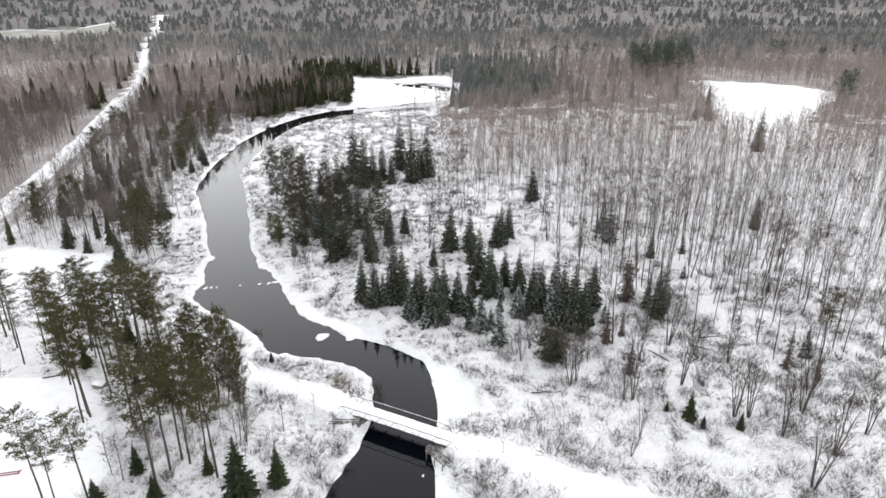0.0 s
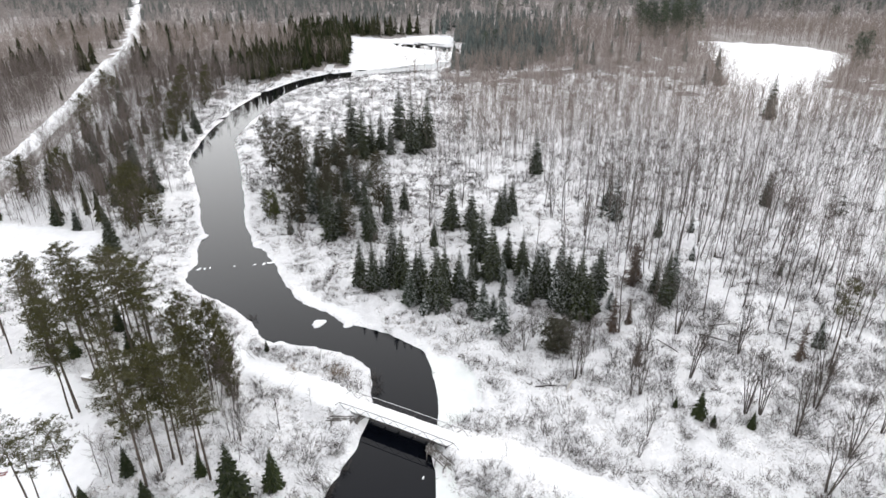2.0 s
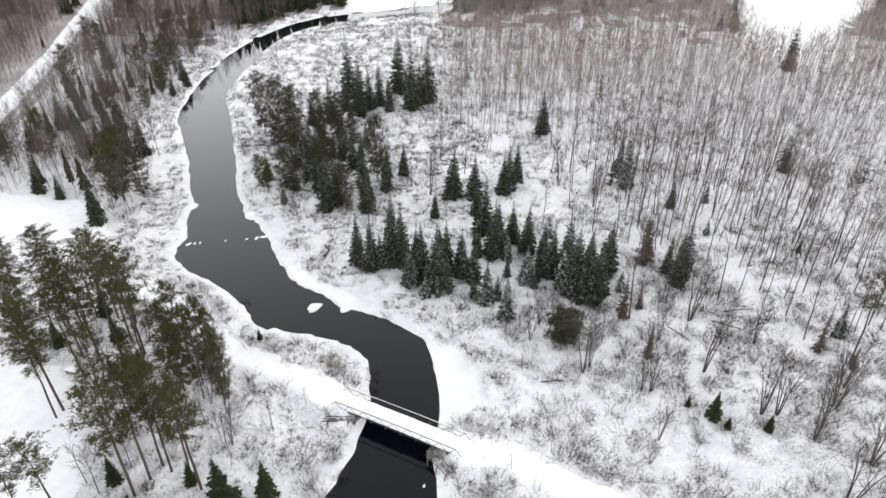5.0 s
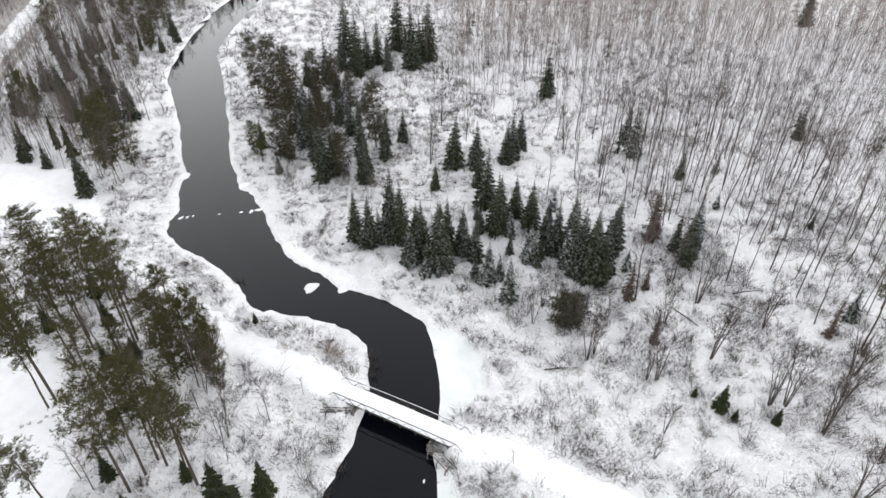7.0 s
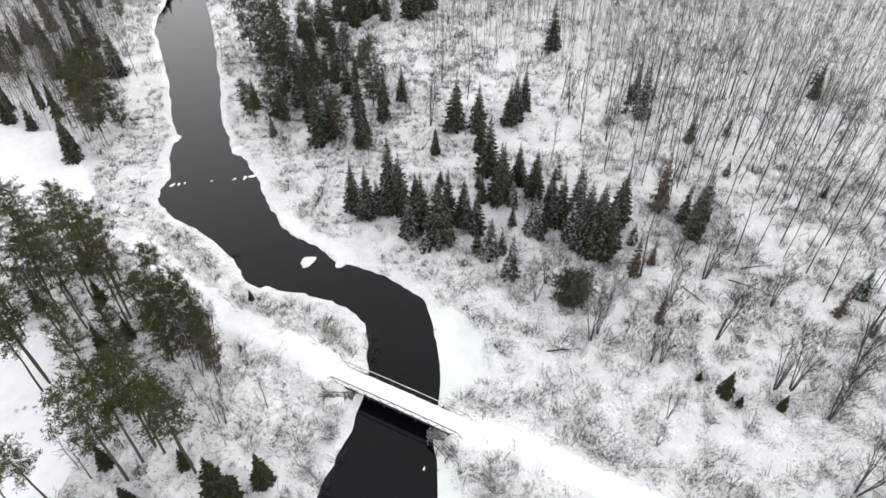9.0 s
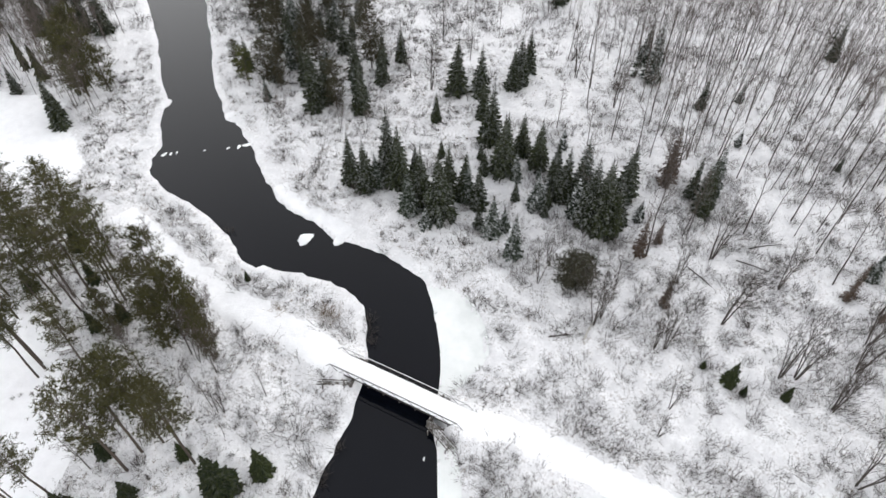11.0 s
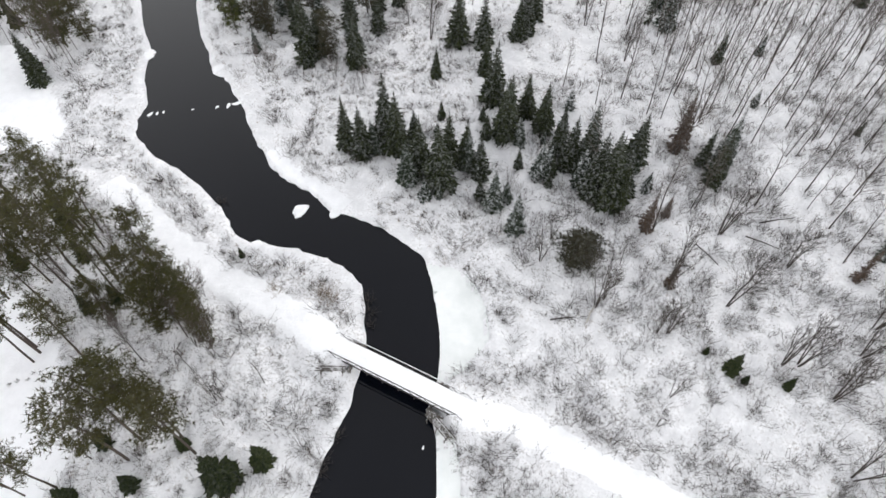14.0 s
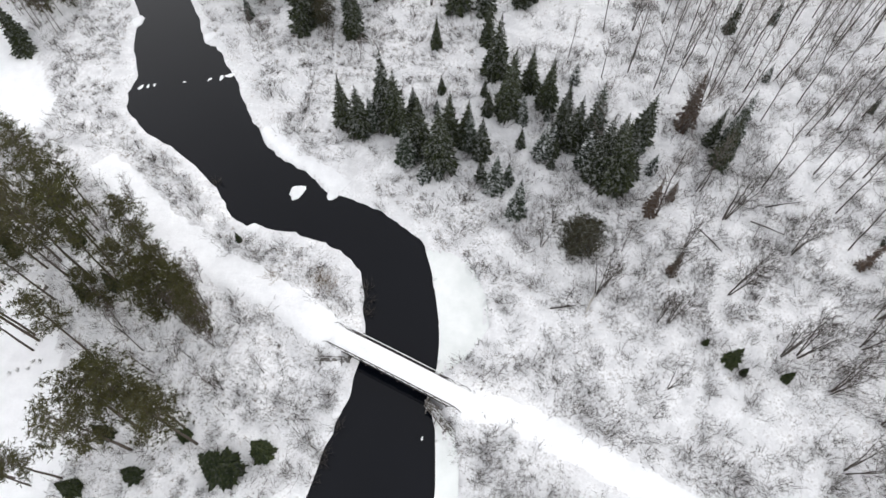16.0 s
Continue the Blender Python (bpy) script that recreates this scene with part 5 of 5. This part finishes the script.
build_floe("snow_islet", -21.0, 32.2, (1.7, 1.25, 1.2), "small snow-covered islet in the dark river", "", 3)
for _i, (_fx, _fy, _fs) in enumerate(((-56.0, 57.6, 0.6), (-54.6, 57.9, 0.45), (-53.4, 58.3, 0.35), (-42.5, 60.0, 0.4), (-40.2, 60.5, 0.6), (-38.6, 61.2, 0.8), (-47.5, 59.2, 0.25), (3.0, -11.5, 0.25))):
    build_floe("ice_floe", _fx, _fy, (_fs * 1.3, _fs * 0.6, 0.5), "small broken piece of snowy ice on water", "ice pieces across the river", 20 + _i)

for _i, (_fx, _fy, _fs) in enumerate(((-62.0, 76.9, 2.0), (-44.9, 72.5, 1.6), (-27.7, 23.9, 1.7), (-14.5, 31.7, 1.3))):
    build_floe("snow_lobe", _fx, _fy, (_fs, _fs * 0.75, 1.3), "rounded lobe of snow overhanging the river bank", "snow lobes on the banks", 40 + _i, "snow bank")


# ---------------------------------------------------------------- things in the yard


def build_picnic_table(x, y, turn):
    z = float(ground_z(np.array([x]), np.array([y]))[0])
    ob = thing("picnic_table", "weathered grey picnic table dusted with snow", "table", "", pose(x, y, z, 0, 0, turn))
    for k in range(5):
        part("board", Geo().box((2.2, 0.15, 0.04), (0, -0.34 + 0.17 * k, 0.76)), PLANK, ob)
    for s in (-1, 1):
        part("seat", Geo().box((2.2, 0.28, 0.05), (0, 0.75 * s, 0.46)), PLANK, ob)
        for e in (-0.8, 0.8):
            part("leg", Geo().tube([(e, 0.62 * s, -0.1), (e, 0.2 * s, 0.74)], [0.06, 0.06], 4, True), PLANK, ob)
    for e in (-0.8, 0.8):
        part("bearer", Geo().box((0.08, 1.7, 0.1), (e, 0, 0.40)), PLANK, ob)
    part("snow_cover", Geo().box((2.1, 0.7, 0.1), (0, 0, 0.83)), SNOW_CLEAN, ob, "thin snow on the table top")


def build_woodshed(x, y, turn):
    z = float(ground_z(np.array([x]), np.array([y]))[0])
    ob = thing("wooden_bin", "low grey wooden bin with a slanted snowy lid", "bin", "", pose(x, y, z, 0, 0, turn))
    for k in range(6):
        part("front_board", Geo().box((2.3, 0.04, 0.15), (0, -0.55, 0.1 + 0.165 * k)), PLANK, ob)
        part("back_board", Geo().box((2.3, 0.04, 0.15), (0, 0.55, 0.1 + 0.165 * k)), PLANK, ob)
    for s in (-1, 1):
        part("side_panel", Geo().box((0.05, 1.06, 1.0), (1.12 * s, 0, 0.5)), PLANK, ob)
        part("corner_post", Geo().box((0.1, 0.1, 1.5), (1.2 * s, 0.6, 0.7)), PLANK, ob)
    part("lid", Geo().box((2.5, 1.35, 0.06), (0, 0, 1.12), Matrix.Rotation(radians(14), 3, "X")), PLANK, ob)
    part("snow_cover", Geo().box((2.4, 1.25, 0.10), (0, 0, 1.21), Matrix.Rotation(radians(14), 3, "X")), SNOW_CLEAN, ob, "snow on the lid")


build_woodshed(-60.1, 11.4, -15)
build_picnic_table(-54.8, 5.6, 20)
for _k in range(2):
    _ob = thing("red_beam", "red painted wooden beam lying in the snow", "beam", "red beams", pose(-63.4, -12.0 - 0.5 * _k, float(ground_z(np.array([-63.4]), np.array([-12.0]))[0]) + 0.15, 0, 0, 12))
    part("beam", Geo().box((5.0, 0.2, 0.22)), RED_WOOD, _ob)
    part("snow_cover", Geo().box((4.6, 0.16, 0.06), (0, 0, 0.14)), SNOW_CLEAN, _ob, "thin line of snow")


def build_fallen_log(x, y, turn, length, r, mat, label):
    z = float(ground_z(np.array([x]), np.array([y]))[0])
    ob = thing("fallen_log", label, "log", "fallen logs", pose(x, y, z + r, 0, 3, turn))
    part("stem", Geo().tube([(-length / 2, 0, 0), (0, 0.1, 0.05), (length / 2, 0, 0)], [r, r * 0.8, r * 0.4], 7, True), mat, ob)
    g = Geo()
    q = random.Random(int(x * 10))
    for _ in range(7):
        s = q.uniform(-0.3, 0.5) * length
        g.tube([(s, 0, 0), (s + q.uniform(0.3, 0.8), q.uniform(-0.8, 0.8), q.uniform(0.2, 0.9))], [r * 0.3, 0], 3)
    part("dead_branches", g, mat, ob)


build_fallen_log(29.9, 10.6, 62, 4.4, 0.15, BIRCH, "broken pale birch stem lying in snow")
build_fallen_log(26.0, 9.5, 8, 6.0, 0.12, BARK, "dark fallen stem half buried in snow")
build_fallen_log(62.0, 25.0, -25, 6.0, 0.13, BARK, "dark fallen stem half buried in snow")
build_fallen_log(66.0, 30.0, 12, 7.0, 0.12, BARK, "dark fallen stem half buried in snow")
build_fallen_log(52.0, 22.0, -55, 6.5, 0.11, BARK, "dark fallen stem half buried in snow")
build_fallen_log(-70.0, 14.5, 20, 5.0, 0.15, BARK, "dark fallen stem at the edge of the yard")
for _i in range(9):
    _q = random.Random(300 + _i)
    _ex, _ey = ((-6.6, 11.0), (-6.9, 13.0), (-6.0, 8.6), (-9.5, -10), (-11.5, -15), (-12.6, -17.6), (-20.5, 41.0), (-36.0, 34.0), (-5.6, 29.0))[_i]
    _ob = thing("bank_shrub", "dark leafless shrub overhanging the river bank", "shrub", "shrubs at the water's edge", pose(_ex, _ey, 0.15, 0, 0, _q.uniform(0, 360)) @ Matrix.Diagonal((2.2, 2.2, 1.6, 1)))
    part("thicket", shrub_geo(400 + _i, 26, 0.4, 2, 0.014), SHRUB, _ob)

for _i, (_ex, _ey, _w, _h) in enumerate(((-14.8, 13.5, 3.4, 1.6), (-13.2, 13.0, 2.6, 1.4), (-22.5, 14.1, 2.2, 1.0), (-11.9, -13.6, 2.6, 1.8), (-14.7, -11.5, 2.8, 1.8), (-16.1, -8.1, 3.0, 1.9), (-11.5, -6.5, 2.4, 1.5), (-31.5, 31.6, 2.0, 1.2), (25.7, 10.3, 3.6, 0.9))):
    _ez = float(ground_z(np.array([_ex]), np.array([_ey]))[0])
    _ob = thing("bank_shrub", "dense brown leafless shrub on the snowy bank", "shrub", "brown shrubs near the bridge", pose(_ex, _ey, _ez, 0, 0, 40 * _i) @ Matrix.Diagonal((_w, _w, _h, 1)))
    part("thicket", shrub_geo(430 + _i, 60, 0.6, 2, 0.011), SHRUB if _i > 2 else STRAW, _ob)
# The yard's dark footprint marks are added as small clumps of stalks.
for _i, (_ex, _ey) in enumerate(((-60.0, -2.9), (-58.9, -2.3), (-57.5, -2.0), (-57.0, -1.0), (-56.0, -0.8))):
    _ez = float(ground_z(np.array([_ex]), np.array([_ey]))[0])
    _ob = thing("weed_clump", "dark footprint mark in the yard, added as a clump of stalks", "weeds", "weed clumps in the yard", pose(_ex, _ey, _ez + 0.03, 0, 0, 50 * _i) @ Matrix.Diagonal((0.5, 0.5, 0.4, 1)))
    part("thicket", shrub_geo(450 + _i, 30, 0.7, 0, 0.05), SHRUB, _ob)
